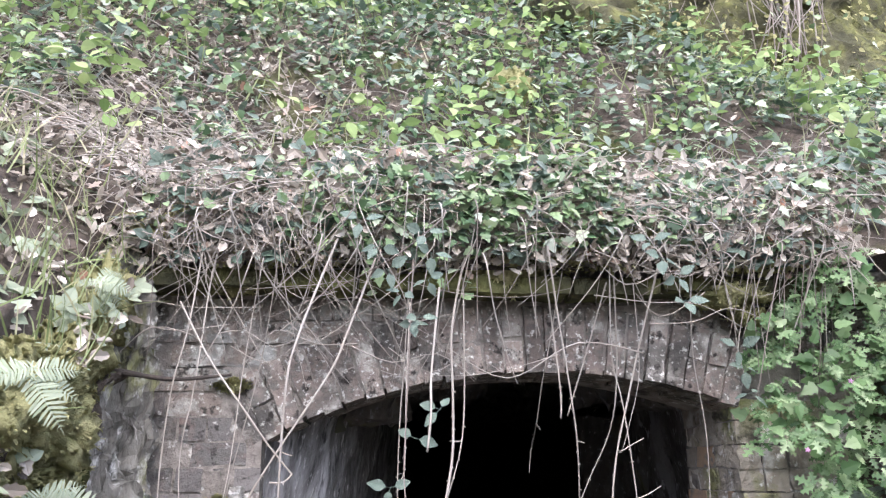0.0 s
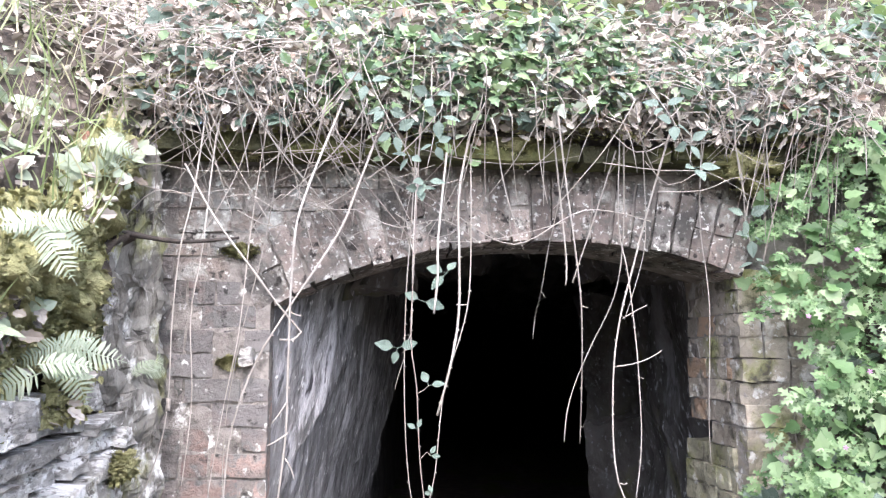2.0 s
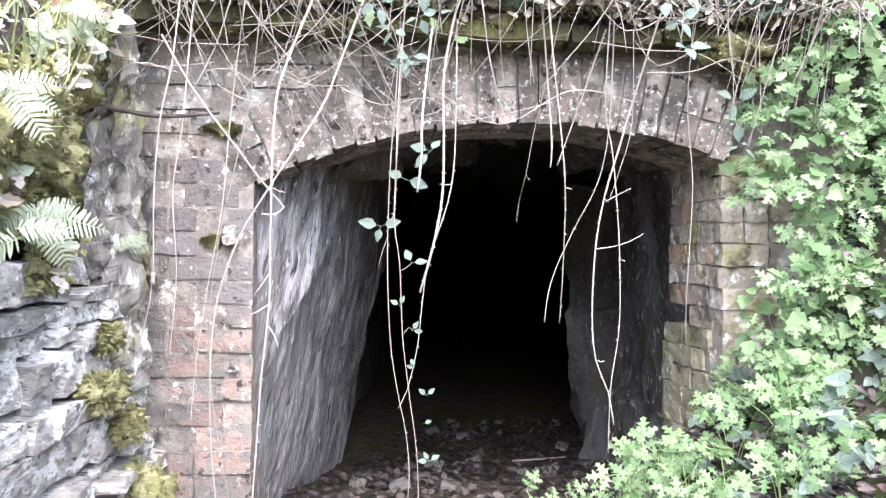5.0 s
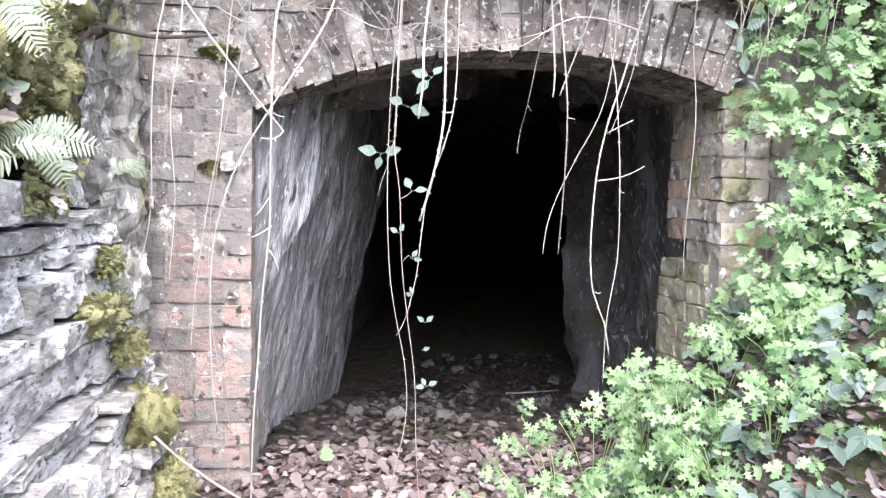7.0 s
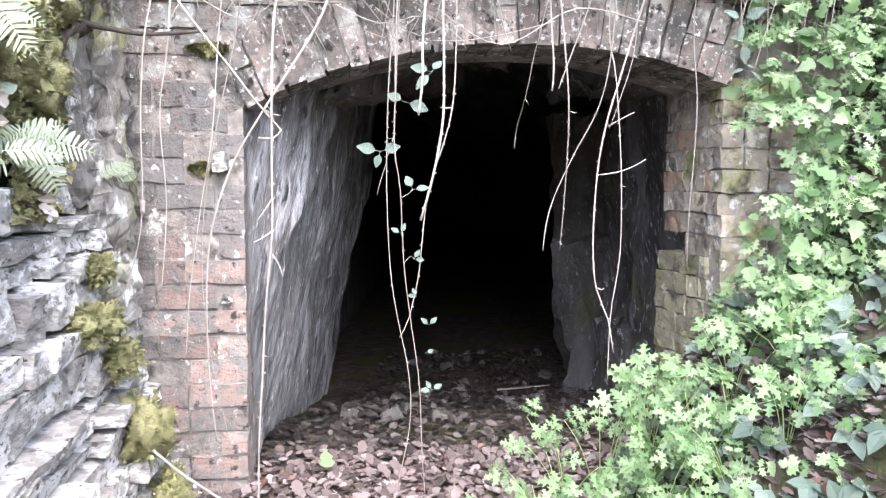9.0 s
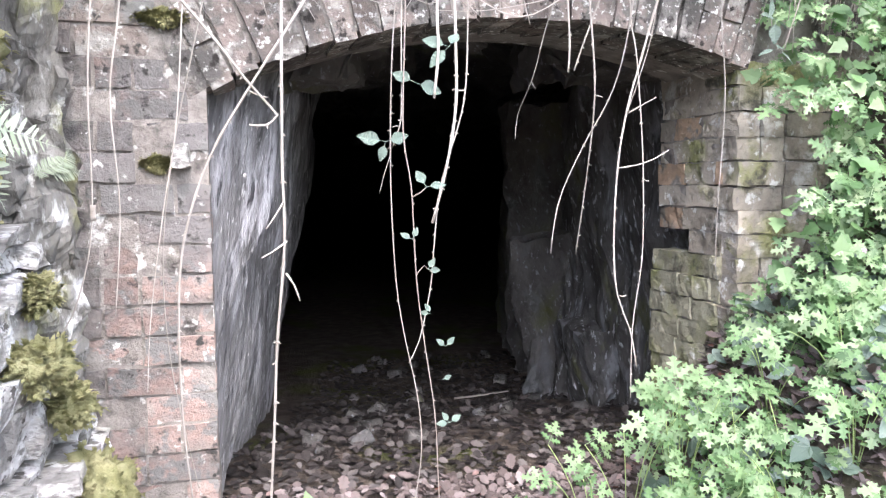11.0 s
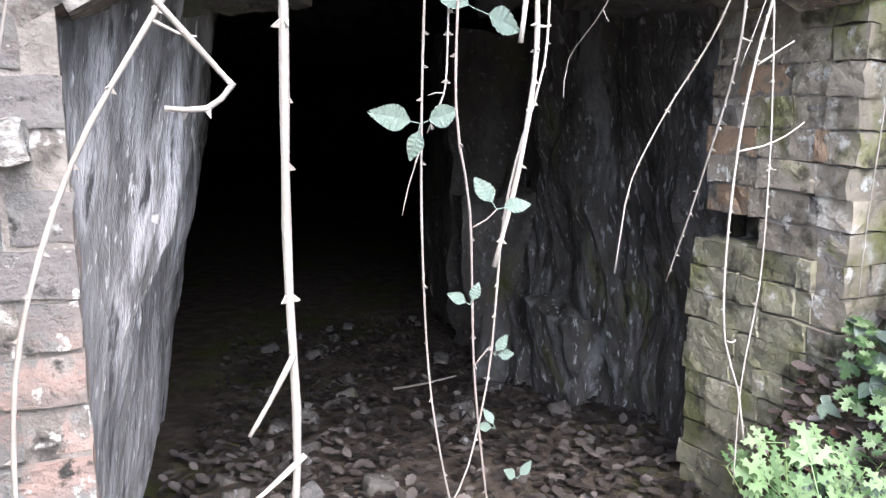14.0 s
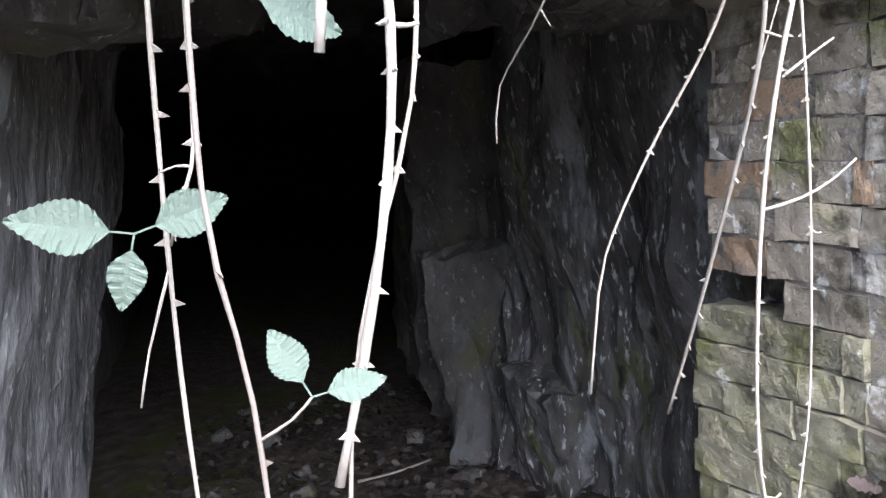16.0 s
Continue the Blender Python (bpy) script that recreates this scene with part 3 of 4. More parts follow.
# ---- wing wall of slate ----
wing = thing("wall_wing", "dry wall of pale lichened slate beside the portal", "wall", kind="structure")
lens_ = (0.12, 0.2, 0.3, 0.46)
stones = {(l, h, v): rock_mesh("stone", (0.26, l, h), (4, 14 if l > 0.3 else 7, 3 if h < 0.08 else 5), M_stone, 130 + v * 17 + int(l * 100) + int(h * 1000), 0.017, 7, strata=(1, 0.55, 1.6))
          for l in lens_ for h in (0.03, 0.05, 0.075, 0.12) for v in (0, 1)}


def wing_face(z):
    return -0.53 - 0.2 * min(max(z, 0) / 0.75, 1.0)


z = -0.22
while z < 1.04:
    h = rng.choice((0.03, 0.05, 0.05, 0.075, 0.075, 0.12))
    y = 1.05 - rng.uniform(0, 0.3)
    end = 2.78 if z < 0.35 else 2.66
    while y < end - 0.06:
        l = min(rng.choice(lens_), max(v for v in lens_ if v <= max(end + 0.12 - y, 0.12)))
        piece("stone", stones[l, h, rng.randrange(2)], wing, pose(wing_face(z + h / 2) - 0.12 + rng.uniform(-0.055, 0.03), y + l / 2, z + h / 2, rng.uniform(-1.5, 2.5), rng.uniform(-3, 6), rng.uniform(-3, 3)))
        y += l + 0.004
    z += h + 0.011
# earth and rubble that the stones are packed against
block("packing", -1.6, -0.80, 0.7, 2.79, -0.4, 1.0, M_soil, wing)
# upright streaked rock in the corner between the wing and the pier
for i, (at, size, turn) in enumerate([((-0.79, 2.70, 1.50), (0.20, 0.20, 0.95), 18), ((-0.80, 2.64, 0.93), (0.24, 0.26, 0.55), 26), ((-0.88, 2.52, 1.42), (0.2, 0.2, 0.75), 30), ((-0.76, 2.70, 0.52), (0.22, 0.2, 0.5), 14)]):
    piece("corner_rock", rock_mesh("corner_rock", size, (12, 12, 40), M_streak, 240 + i, 0.04, 14, strata=(1, 1, 0.6)), wing, pose(*at, 3, -4, turn))
for i, (x, y, z, a, b, c) in enumerate([(-0.95, 2.02, 1.24, 0.34, 0.46, 0.34), (-0.95, 1.58, 1.18, 0.34, 0.5, 0.36), (-0.98, 2.34, 1.30, 0.3, 0.36, 0.5), (-1.02, 2.0, 1.5, 0.3, 0.5, 0.3)]):
    piece("boulder", rock_mesh("boulder", (a, b, c), (14, 16, 14), M_soil, 150 + i, 0.07, 4.5, smooth=True), wing, pose(x, y, z, 5, 8, -6))


# ---- moss ----
def moss(at, size, seed, tufts=1100):
    ob = thing("moss_clump", "yellow-green cushion of moss on the stones", "moss", "moss on the stonework", at=at)
    r = random.Random(seed)
    v, f = [], []
    for i in range(13):
        for j in range(24):
            th, ph = math.pi * i / 12, 2 * math.pi * j / 24
            d = Vector((math.sin(th) * math.cos(ph), math.sin(th) * math.sin(ph), math.cos(th)))
            n = 1 + 0.7 * fbm((d * 2.8 + Vector((seed, 0, 0))), 4)
            v.append((d.x * size[0] * n, d.y * size[1] * n, d.z * size[2] * n))
    for i in range(12):
        for j in range(24):
            f.append((i * 24 + j, (i + 1) * 24 + j, (i + 1) * 24 + (j + 1) % 24, i * 24 + (j + 1) % 24))
    piece("cushion", mesh_of("cushion", v, f, M_moss, True), ob)
    ms = []
    for _ in range(tufts):
        p = Vector(r.choice(v))
        m = Matrix.Translation(p * r.uniform(0.95, 1.02)) @ p.normalized().to_track_quat("Y", "Z").to_matrix().to_4x4() @ Matrix.Rotation(r.uniform(-0.9, 0.9), 4, "X") @ Matrix.Rotation(r.uniform(-0.9, 0.9), 4, "Z") @ Matrix.Scale(r.uniform(0.008, 0.02), 4)
        ms.append(m)
    tagged(piece("moss_fuzz", scattered("moss_fuzz", PLAIN, ms, M_moss), ob), kind="stuff")
    return ob


for i, (at, size) in enumerate([((-0.74, 2.1, 1.36), (0.08, 0.12, 0.08)), ((-0.74, 1.9, 1.38), (0.08, 0.13, 0.08)), ((-0.74, 1.98, 1.46), (0.07, 0.12, 0.07)), ((-0.75, 1.70, 1.36), (0.08, 0.12, 0.08)), ((-0.80, 2.36, 1.62), (0.07, 0.12, 0.13)), ((-0.78, 2.46, 1.8), (0.07, 0.11, 0.09)),
                                ((-0.60, 2.5, 0.33), (0.08, 0.12, 0.09)), ((-0.66, 2.28, 0.70), (0.07, 0.10, 0.045)), ((-0.63, 2.42, 0.57), (0.05, 0.07, 0.045)), ((-0.52, 2.5, 0.08), (0.06, 0.1, 0.1)),
                                ((-0.42, 2.68, 1.95), (0.10, 0.04, 0.07)), ((-0.42, 2.78, 1.545), (0.06, 0.014, 0.014)), ((1.42, 2.68, 1.88), (0.16, 0.07, 0.045)), ((1.5, 2.7, 1.8), (0.07, 0.04, 0.03)),
                                ((0.55, 2.66, 1.95), (0.12, 0.05, 0.06)), ((-0.62, 2.66, 2.08), (0.1, 0.06, 0.08)), ((-0.45, 2.79, 1.145), (0.035, 0.008, 0.012)), ((-0.68, 2.40, 0.84), (0.04, 0.06, 0.03)),
                                ((0.75, 2.65, 2.0), (0.1, 0.05, 0.05)), ((0.72, 3.5, 2.78), (0.09, 0.08, 0.08)), ((0.85, 3.9, 3.35), (0.11, 0.1, 0.12)), ((1.45, 2.0, 0.1), (0.14, 0.1, 0.06))]):
    moss(at, size, i)
for i, (at, size) in enumerate([((-0.77, 2.05, 1.33), (0.09, 0.17, 0.10)), ((-0.78, 1.78, 1.31), (0.09, 0.16, 0.10)), ((-0.76, 2.0, 1.22), (0.07, 0.15, 0.06)), ((-0.80, 2.2, 1.50), (0.08, 0.12, 0.12)), ((-0.80, 2.4, 1.70), (0.08, 0.1, 0.13)), ((-0.79, 1.9, 1.46), (0.09, 0.14, 0.09))]):
    moss(at, size, 60 + i, 4200)


# ---- ferns ----
def frond_mesh(length, seed):
    r = random.Random(seed)
    parts = []
    for i in range(15):
        a = (i + 1) / 16
        w = 0.30 * math.sin(math.pi * min(a * 0.9 + 0.18, 1.0)) ** 0.8 + 0.02
        for s in (1, -1):
            sv, sf = turned(leaf_shape([(0, 0.055), (0.3, 0.075), (0.75, 0.06), (1.0, 0.0)], 0.1, 0.1), -s * r.uniform(1.1, 1.35), w, (0, a, 0))
            parts.append((sv, sf))
    parts.append(leaf_shape([(0, 0.012), (0.5, 0.01), (1.0, 0.002)], 0, 0))
    v, f = join_leaves(*parts)
    v = v * length
    v[:, 2] += -0.9 * v[:, 1] ** 2 / length * 0.6
    return mesh_of("frond", v.tolist(), f, M_fern)


fronds = [frond_mesh(0.17 + 0.03 * i, i) for i in range(4)]


def fern(at, n, seed, scale=1.0, heading=-20, label="pale green polypody fern rooted in the mossy wall"):
    ob = thing("fern", label, "fern", "ferns on the wing wall", at=at)
    r = random.Random(seed)
    for i in range(n):
        piece("frond", fronds[r.randrange(4)], ob, pose(0, 0, 0, r.uniform(50, 85), 0, heading + r.uniform(-25, 25)) @ pose(0, 0.0, 0.01 * i, 0, 0, r.uniform(-150, 130)) @ Matrix.Scale(scale * r.uniform(0.8, 1.15), 4))


fern((-0.68, 1.88, 1.18), 6, 1, 0.6, 12)
fern((-0.67, 1.76, 1.13), 4, 5, 0.55, 12)
fern((-0.68, 1.72, 1.45), 5, 2, 0.6, 15)
fern((-0.69, 2.58, 1.10), 8, 3, 0.38, 10)
fern((-0.73, 2.02, 1.50), 5, 4, 0.5, 20)
fern((-0.76, 2.3, 1.78), 6, 6, 0.5, 20)


# ---- brambles that hang before the opening ----
def cane(points, radius, label, twigs=(), leaves=(), thorns=0, material=None, taper=0.55, seed=0, group="bramble canes over the opening"):
    """A hanging cane: twigs are short lists of points, leaves are (place, size, heading, count)."""
    material = material or M_cane
    ob = thing("bramble_cane", label, "bramble", group, at=points[0])
    inv = Matrix.Translation(-Vector(points[0]))
    v, f, fine = tube(points, radius, 7, taper)
    r = random.Random(seed)
    piece("stem", mesh_of("stem", [inv @ p for p in v], f, material, True), ob)
    for tw in twigs:
        tv, tf, _ = tube(tw, radius * 0.6, 5, 0.6)
        piece("twig", mesh_of("twig", [inv @ p for p in tv], tf, material, True), ob)
    if thorns:
        tv, tf = [], []
        for _ in range(int(thorns * 1.7)):
            i = r.randrange(1, len(fine) - 1)
            p, d = fine[i], (fine[i + 1] - fine[i - 1]).normalized()
            a = r.uniform(0, 6.28)
            out = (d.cross(Vector((math.cos(a), math.sin(a), 0.1)))).normalized()
            rr = radius * (1 - (1 - taper) * i / len(fine))
            b = len(tv)
            tip = p + out * (rr + r.uniform(0.004, 0.008)) + Vector((0, 0, -0.002))
            side = d.cross(out) * 0.0015
            tv += [p + out * rr * 0.8 + d * 0.003, p + out * rr * 0.8 - d * 0.003 + side, p + out * rr * 0.8 - d * 0.003 - side, tip]
            tf += [(b, b + 1, b + 3), (b + 1, b + 2, b + 3), (b + 2, b, b + 3)]
        tagged(piece("thorns", mesh_of("thorns", [inv @ p for p in tv], tf, material), ob), kind="stuff")
    for at, size, turn, n in leaves:
        for j in range(n):
            ang = turn[j] if type(turn) is tuple else turn + (j - (n - 1) / 2) * 75 + r.uniform(-12, 12)
            m = inv @ Matrix.Translation(at) @ pose(0, 0, 0, 72 + r.uniform(-22, 18) * (1.9 if seed > 60 else 1), 0, r.uniform(-25, 25) * (2 if seed > 60 else 1)) @ pose(0, 0, 0, 0, 0, ang)
            long = size[j] if type(size) is tuple else size * r.uniform(0.85, 1.1)
            sv, sf = scattered_one(BRAMBLE, long, 0.25 * long)
            piece("leaflet", mesh_of("leaflet", sv, sf, M_bramble), ob, m)
    return ob


def scattered_one(shape, size, stalk):
    v, f = shape
    w = v * size + np.array([0, stalk, 0])
    n = len(w)
    w = np.concatenate([w, [[0.0007, 0, 0], [-0.0007, 0, 0], [-0.0007, stalk, 0], [0.0007, stalk, 0]]])
    return w.tolist(), f + [(n, n + 1, n + 2, n + 3)]


PALE = "bleached bare bramble cane hanging over the opening"
LEAFY = "thin bramble cane with small green leaves hanging down"
# near thick cane with side shoots
cane([(-0.05, 2.45, 2.0), (-0.13, 2.1, 1.62), (-0.15, 2.0, 1.45), (-0.156, 2.0, 1.14), (-0.156, 1.99, 0.97), (-0.174, 1.99, 0.78), (-0.183, 1.99, 0.62), (-0.195, 1.99, 0.42), (-0.2, 2.0, 0.15), (-0.21, 2.03, -0.05)], 0.0040,
     "thick thorny bleached bramble cane reaching the ground", [[(-0.156, 1.99, 1.05), (-0.175, 1.985, 1.02), (-0.19, 1.98, 1.0)], [(-0.15, 1.99, 0.975), (-0.18, 1.985, 0.955), (-0.2, 1.98, 0.945)], [(-0.155, 1.98, 0.914), (-0.14, 1.98, 0.89), (-0.13, 1.98, 0.86)]], thorns=60, seed=1)
# diagonal cane across the pier
cane([(0.08, 2.5, 1.95), (0.0, 2.43, 1.7), (-0.056, 2.4, 1.55), (-0.2, 2.4, 1.32), (-0.296, 2.4, 1.154), (-0.36, 2.4, 0.966), (-0.38, 2.4, 0.778), (-0.38, 2.42, 0.52), (-0.365, 2.45, 0.3)], 0.0042,
     "long bleached bramble cane arching across the pier", [[(-0.21, 2.4, 1.31), (-0.18, 2.4, 1.295), (-0.16, 2.4, 1.292)]], thorns=30, seed=2)
# hooked cane
cane([(-0.55, 2.45, 1.78), (-0.42, 2.32, 1.58), (-0.28, 2.25, 1.40), (-0.22, 2.25, 1.32), (-0.155, 2.25, 1.245), (-0.15, 2.25, 1.235), (-0.172, 2.25, 1.215), (-0.21, 2.25, 1.215)], 0.0036, "bleached bramble cane with a hooked broken tip", thorns=8, seed=3, taper=0.8)
# seed tuft caught on a spider's thread
tuft_v, tuft_f, _ = tube([(-0.214, 2.25, 1.214), (-0.219, 2.28, 1.16), (-0.221, 2.30, 1.108)], 0.00013, 4, 0.8)
seed_tuft = tagged(new("seed_tuft", mesh_of("seed_tuft", tuft_v, tuft_f, M_cane, True)), "tiny white seed tuft hanging on a thread", "seed")
piece("fluff", rock_mesh("fluff", (0.006, 0.006, 0.008), (4, 4, 4), M_stone, 260, 0.002, 200, smooth=True), seed_tuft, pose(-0.221, 2.30, 1.105))
# leafy pair
cane([(0.205, 2.61, 1.990), (0.184, 2.54, 1.624), (0.169, 2.53, 1.415), (0.163, 2.53, 1.227), (0.163, 2.53, 1.039), (0.174, 2.53, 0.820), (0.195, 2.53, 0.673), (0.234, 2.53, 0.475), (0.237, 2.53, 0.297), (0.184, 2.53, 0.046), (0.153, 2.53, -0.079)], 0.0024,
     LEAFY, [[(0.163, 2.53, 1.164), (0.142, 2.53, 1.102), (0.132, 2.53, 1.060)]], [((0.138, 2.475, 1.194), (0.060, 0.042, 0.055), (78, 165, -74), 3), ((0.212, 2.45, 1.345), (0.066, 0.055), (-105, 62), 2)], 30, seed=4)
cane([(0.20, 2.52, 1.8), (0.187, 2.49, 1.5), (0.186, 2.49, 1.346), (0.185, 2.49, 1.302), (0.184, 2.49, 1.268), (0.180, 2.49, 1.235), (0.168, 2.495, 1.203), (0.163, 2.51, 1.18)], 0.0021, "thin bare bramble shoot beside a leafy cane", [[(0.18, 2.49, 1.235), (0.17, 2.495, 1.236), (0.16, 2.5, 1.232)]], thorns=16, seed=40)
cane([(0.21, 2.5, 1.95), (0.19, 2.46, 1.5), (0.18, 2.45, 1.22), (0.198, 2.44, 1.075), (0.21, 2.445, 0.845), (0.23, 2.45, 0.68), (0.26, 2.45, 0.46), (0.27, 2.45, 0.23), (0.29, 2.45, -0.03)], 0.0024, "dark thin bramble cane with scattered small leaves",
     [[(0.20, 2.44, 1.05), (0.222, 2.435, 1.062), (0.236, 2.432, 1.076)], [(0.21, 2.445, 0.845), (0.23, 2.44, 0.87), (0.24, 2.44, 0.86)]],
     [((0.236, 2.432, 1.076), (0.046, 0.042), (28, -78), 2), ((0.20, 2.44, 0.94), 0.032, 10, 2), ((0.24, 2.44, 0.86), 0.029, -60, 2), ((0.25, 2.45, 0.74), 0.025, 40, 2), ((0.29, 2.45, 0.65), 0.029, 0, 2), ((0.28, 2.45, 0.56), 0.025, -70, 1), ((0.30, 2.45, 0.44), 0.029, 20, 3)], 20, M_darkcane, seed=5)
# thick cut cane and the thin one behind it
cane([(0.40, 2.55, 2.0), (0.345, 2.53, 1.72), (0.345, 2.53, 1.5), (0.34, 2.51, 1.30), (0.31, 2.50, 1.13), (0.268, 2.497, 0.978)], 0.0046, "thick bleached bramble cane cut off short", [[(0.345, 2.52, 1.336), (0.36, 2.52, 1.336), (0.37, 2.52, 1.338)]], thorns=40, seed=6, taper=0.85)
cane([(0.39, 2.56, 1.9), (0.385, 2.55, 1.45), (0.36, 2.52, 1.28), (0.325, 2.52, 1.17), (0.29, 2.51, 1.05), (0.272, 2.5, 0.9), (0.262, 2.5, 0.8), (0.23, 2.5, 0.66), (0.2, 2.5, 0.6)], 0.0028, PALE, thorns=20, seed=7)
cane([(0.3, 2.5, 1.85), (0.265, 2.42, 1.55), (0.262, 2.4, 1.42), (0.25, 2.4, 1.3)], 0.004, "short broken bramble cane", thorns=6, seed=8, taper=0.9, leaves=[((0.29, 2.4, 1.43), 0.055, 60, 3)])
# right-hand group
cane([(0.76, 2.6, 1.95), (0.71, 2.7, 1.64), (0.70, 2.75, 1.56), (0.69, 2.83, 1.42), (0.69, 2.96, 1.32), (0.68, 2.96, 1.235)], 0.0026, "thin bare bramble tip", [[(0.69, 2.84, 1.41), (0.70, 2.84, 1.395), (0.705, 2.84, 1.388)]], seed=9)
cane([(0.68, 2.48, 2.0), (0.71, 2.5, 1.75), (0.735, 2.51, 1.56), (0.76, 2.53, 1.34), (0.78, 2.62, 1.1), (0.795, 2.725, 0.86)], 0.0036, PALE, [[(0.76, 2.53, 1.335), (0.775, 2.53, 1.332), (0.785, 2.53, 1.33)]], thorns=20, seed=10)
cane([(0.95, 2.6, 1.95), (0.975, 2.72, 1.6), (0.96, 2.8, 1.39), (0.885, 2.86, 1.21), (0.822, 2.89, 1.057), (0.785, 2.87, 0.95), (0.775, 2.874, 0.85)], 0.0034, PALE, thorns=14, seed=11)
cane([(1.1, 2.55, 1.95), (1.04, 2.66, 1.66), (0.99, 2.67, 1.48), (0.94, 2.67, 1.31), (0.91, 2.67, 1.13), (0.9, 2.67, 0.89), (0.915, 2.67, 0.73), (0.96, 2.67, 0.62), (0.98, 2.66, 0.5)], 0.0042,
     PALE, [[(0.911, 2.669, 1.13), (0.98, 2.67, 1.14), (1.04, 2.67, 1.16), (1.087, 2.669, 1.187)], [(0.945, 2.67, 1.3), (1.0, 2.67, 1.33), (1.04, 2.67, 1.35)], [(0.92, 2.67, 0.73), (0.935, 2.67, 0.725), (0.945, 2.67, 0.73)]], thorns=24, seed=12)
cane([(0.92, 2.55, 1.95), (0.94, 2.66, 1.64), (0.97, 2.67, 1.48), (0.99, 2.67, 1.27), (1.0, 2.67, 1.09), (1.0, 2.67, 0.85), (0.97, 2.67, 0.63), (0.96, 2.66, 0.4)], 0.0028, PALE, [[(0.995, 2.67, 1.1), (1.01, 2.67, 1.09), (1.02, 2.67, 1.09)]], thorns=16, seed=13)
cane([(1.02, 2.6, 1.9), (1.06, 2.72, 1.6), (1.02, 2.74, 1.42), (0.98, 2.75, 1.3)], 0.0022, PALE, seed=14)
cane([(1.22, 2.55, 1.95), (1.22, 2.6, 1.64), (1.24, 2.6, 1.35), (1.22, 2.6, 0.96), (1.22, 2.6, 0.8)], 0.0022, PALE, seed=15)
cane([(0.68, 2.55, 1.95), (0.73, 2.66, 1.7), (0.75, 2.68, 1.5), (0.745, 2.68, 1.42)], 0.0034, PALE, thorns=8, seed=16, taper=0.9)
cane([(0.92, 2.6, 1.9), (0.84, 2.68, 1.62), (0.80, 2.7, 1.5), (0.775, 2.7, 1.43)], 0.003, PALE, thorns=8, seed=17, taper=0.9)
# leafy trails over the arch
TRAIL = "bramble trail with grey-green leaves over the arch"
cane([(0.0, 2.5, 2.2), (0.04, 2.38, 2.05), (0.10, 2.36, 1.92), (0.17, 2.38, 1.8), (0.2, 2.4, 1.68)], 0.0022, TRAIL, leaves=[((0.03, 2.36, 2.04), 0.06, (60, -70, 170), 3), ((0.09, 2.35, 1.95), 0.06, (90, -100, 150), 3), ((0.12, 2.34, 1.87), 0.055, (110, -60, 190), 3), ((0.17, 2.36, 1.8), 0.05, (80, -120, 160), 3), ((0.2, 2.38, 1.7), 0.05, (100, -90, 180), 3)], seed=61)
cane([(0.25, 2.5, 2.2), (0.24, 2.38, 2.0), (0.25, 2.36, 1.9), (0.22, 2.38, 1.74)], 0.002, TRAIL, leaves=[((0.24, 2.36, 2.0), 0.06, (60, -70, 160), 3), ((0.26, 2.35, 1.93), 0.06, (80, -110, 180), 3), ((0.25, 2.35, 1.84), 0.05, (120, -60, 200), 3), ((0.22, 2.37, 1.72), 0.05, (100, -90, 180), 3)], seed=62)
cane([(0.98, 2.5, 2.15), (1.0, 2.36, 2.0), (1.05, 2.34, 1.9), (1.1, 2.36, 1.78)], 0.002, TRAIL, leaves=[((1.0, 2.34, 1.98), 0.055, (60, -70, 160), 3), ((1.03, 2.33, 1.92), 0.06, (80, -110, 180), 3), ((1.08, 2.34, 1.86), 0.055, (120, -60, 200), 3), ((1.1, 2.35, 1.78), 0.06, (100, -90, 180), 3)], seed=63)
cane([(1.3, 2.5, 2.0), (1.36, 2.55, 1.8), (1.38, 2.58, 1.66), (1.41, 2.6, 1.52)], 0.002, TRAIL, leaves=[((1.38, 2.57, 1.66), 0.06, (60, -70, 160), 3), ((1.40, 2.58, 1.59), 0.06, (80, -110, 180), 3), ((1.41, 2.58, 1.5), 0.055, (120, -60, 200), 3)], seed=64)
# over the pier
pod_cane = cane([(-0.5, 2.5, 2.0), (-0.52, 2.46, 1.7), (-0.55, 2.44, 1.51), (-0.565, 2.44, 1.29), (-0.565, 2.44, 1.05), (-0.58, 2.44, 0.91), (-0.62, 2.45, 0.78), (-0.66, 2.46, 0.72)], 0.003, "thin pale stem with a dried pod at its bend", seed=18)
podm = rock_mesh("pod", (0.012, 0.012, 0.036), (2, 2, 3), M_cane, 200, 0.003, 40, smooth=True)
piece("pod", podm, pod_cane, pose(-0.065, -0.06, -0.98))
cane([(-0.44, 2.5, 2.0), (-0.47, 2.52, 1.9), (-0.5, 2.52, 1.52), (-0.53, 2.53, 1.3), (-0.52, 2.55, 1.03), (-0.54, 2.55, 0.76)], 0.003, PALE, [[(-0.53, 2.53, 1.3), (-0.55, 2.53, 1.28), (-0.575, 2.53, 1.275)]], seed=19)
cane([(-0.3, 2.5, 1.95), (-0.35, 2.55, 1.6), (-0.38, 2.56, 1.25), (-0.42, 2.57, 1.02), (-0.46, 2.58, 0.75), (-0.475, 2.58, 0.55)], 0.0024, PALE, seed=20)
cane([(-0.25, 2.5, 1.95), (-0.3, 2.58, 1.6), (-0.39, 2.62, 1.2), (-0.43, 2.64, 0.9), (-0.42, 2.65, 0.6), (-0.36, 2.66, 0.25)], 0.0024, PALE, seed=21)
cane([(-0.52, 2.3, 0.33), (-0.42, 2.3, 0.24), (-0.24, 2.32, 0.11), (-0.05, 2.35, 0.03), (0.1, 2.36, 0.01)], 0.0045, "fallen bare stem lying across the leaf litter", seed=22)
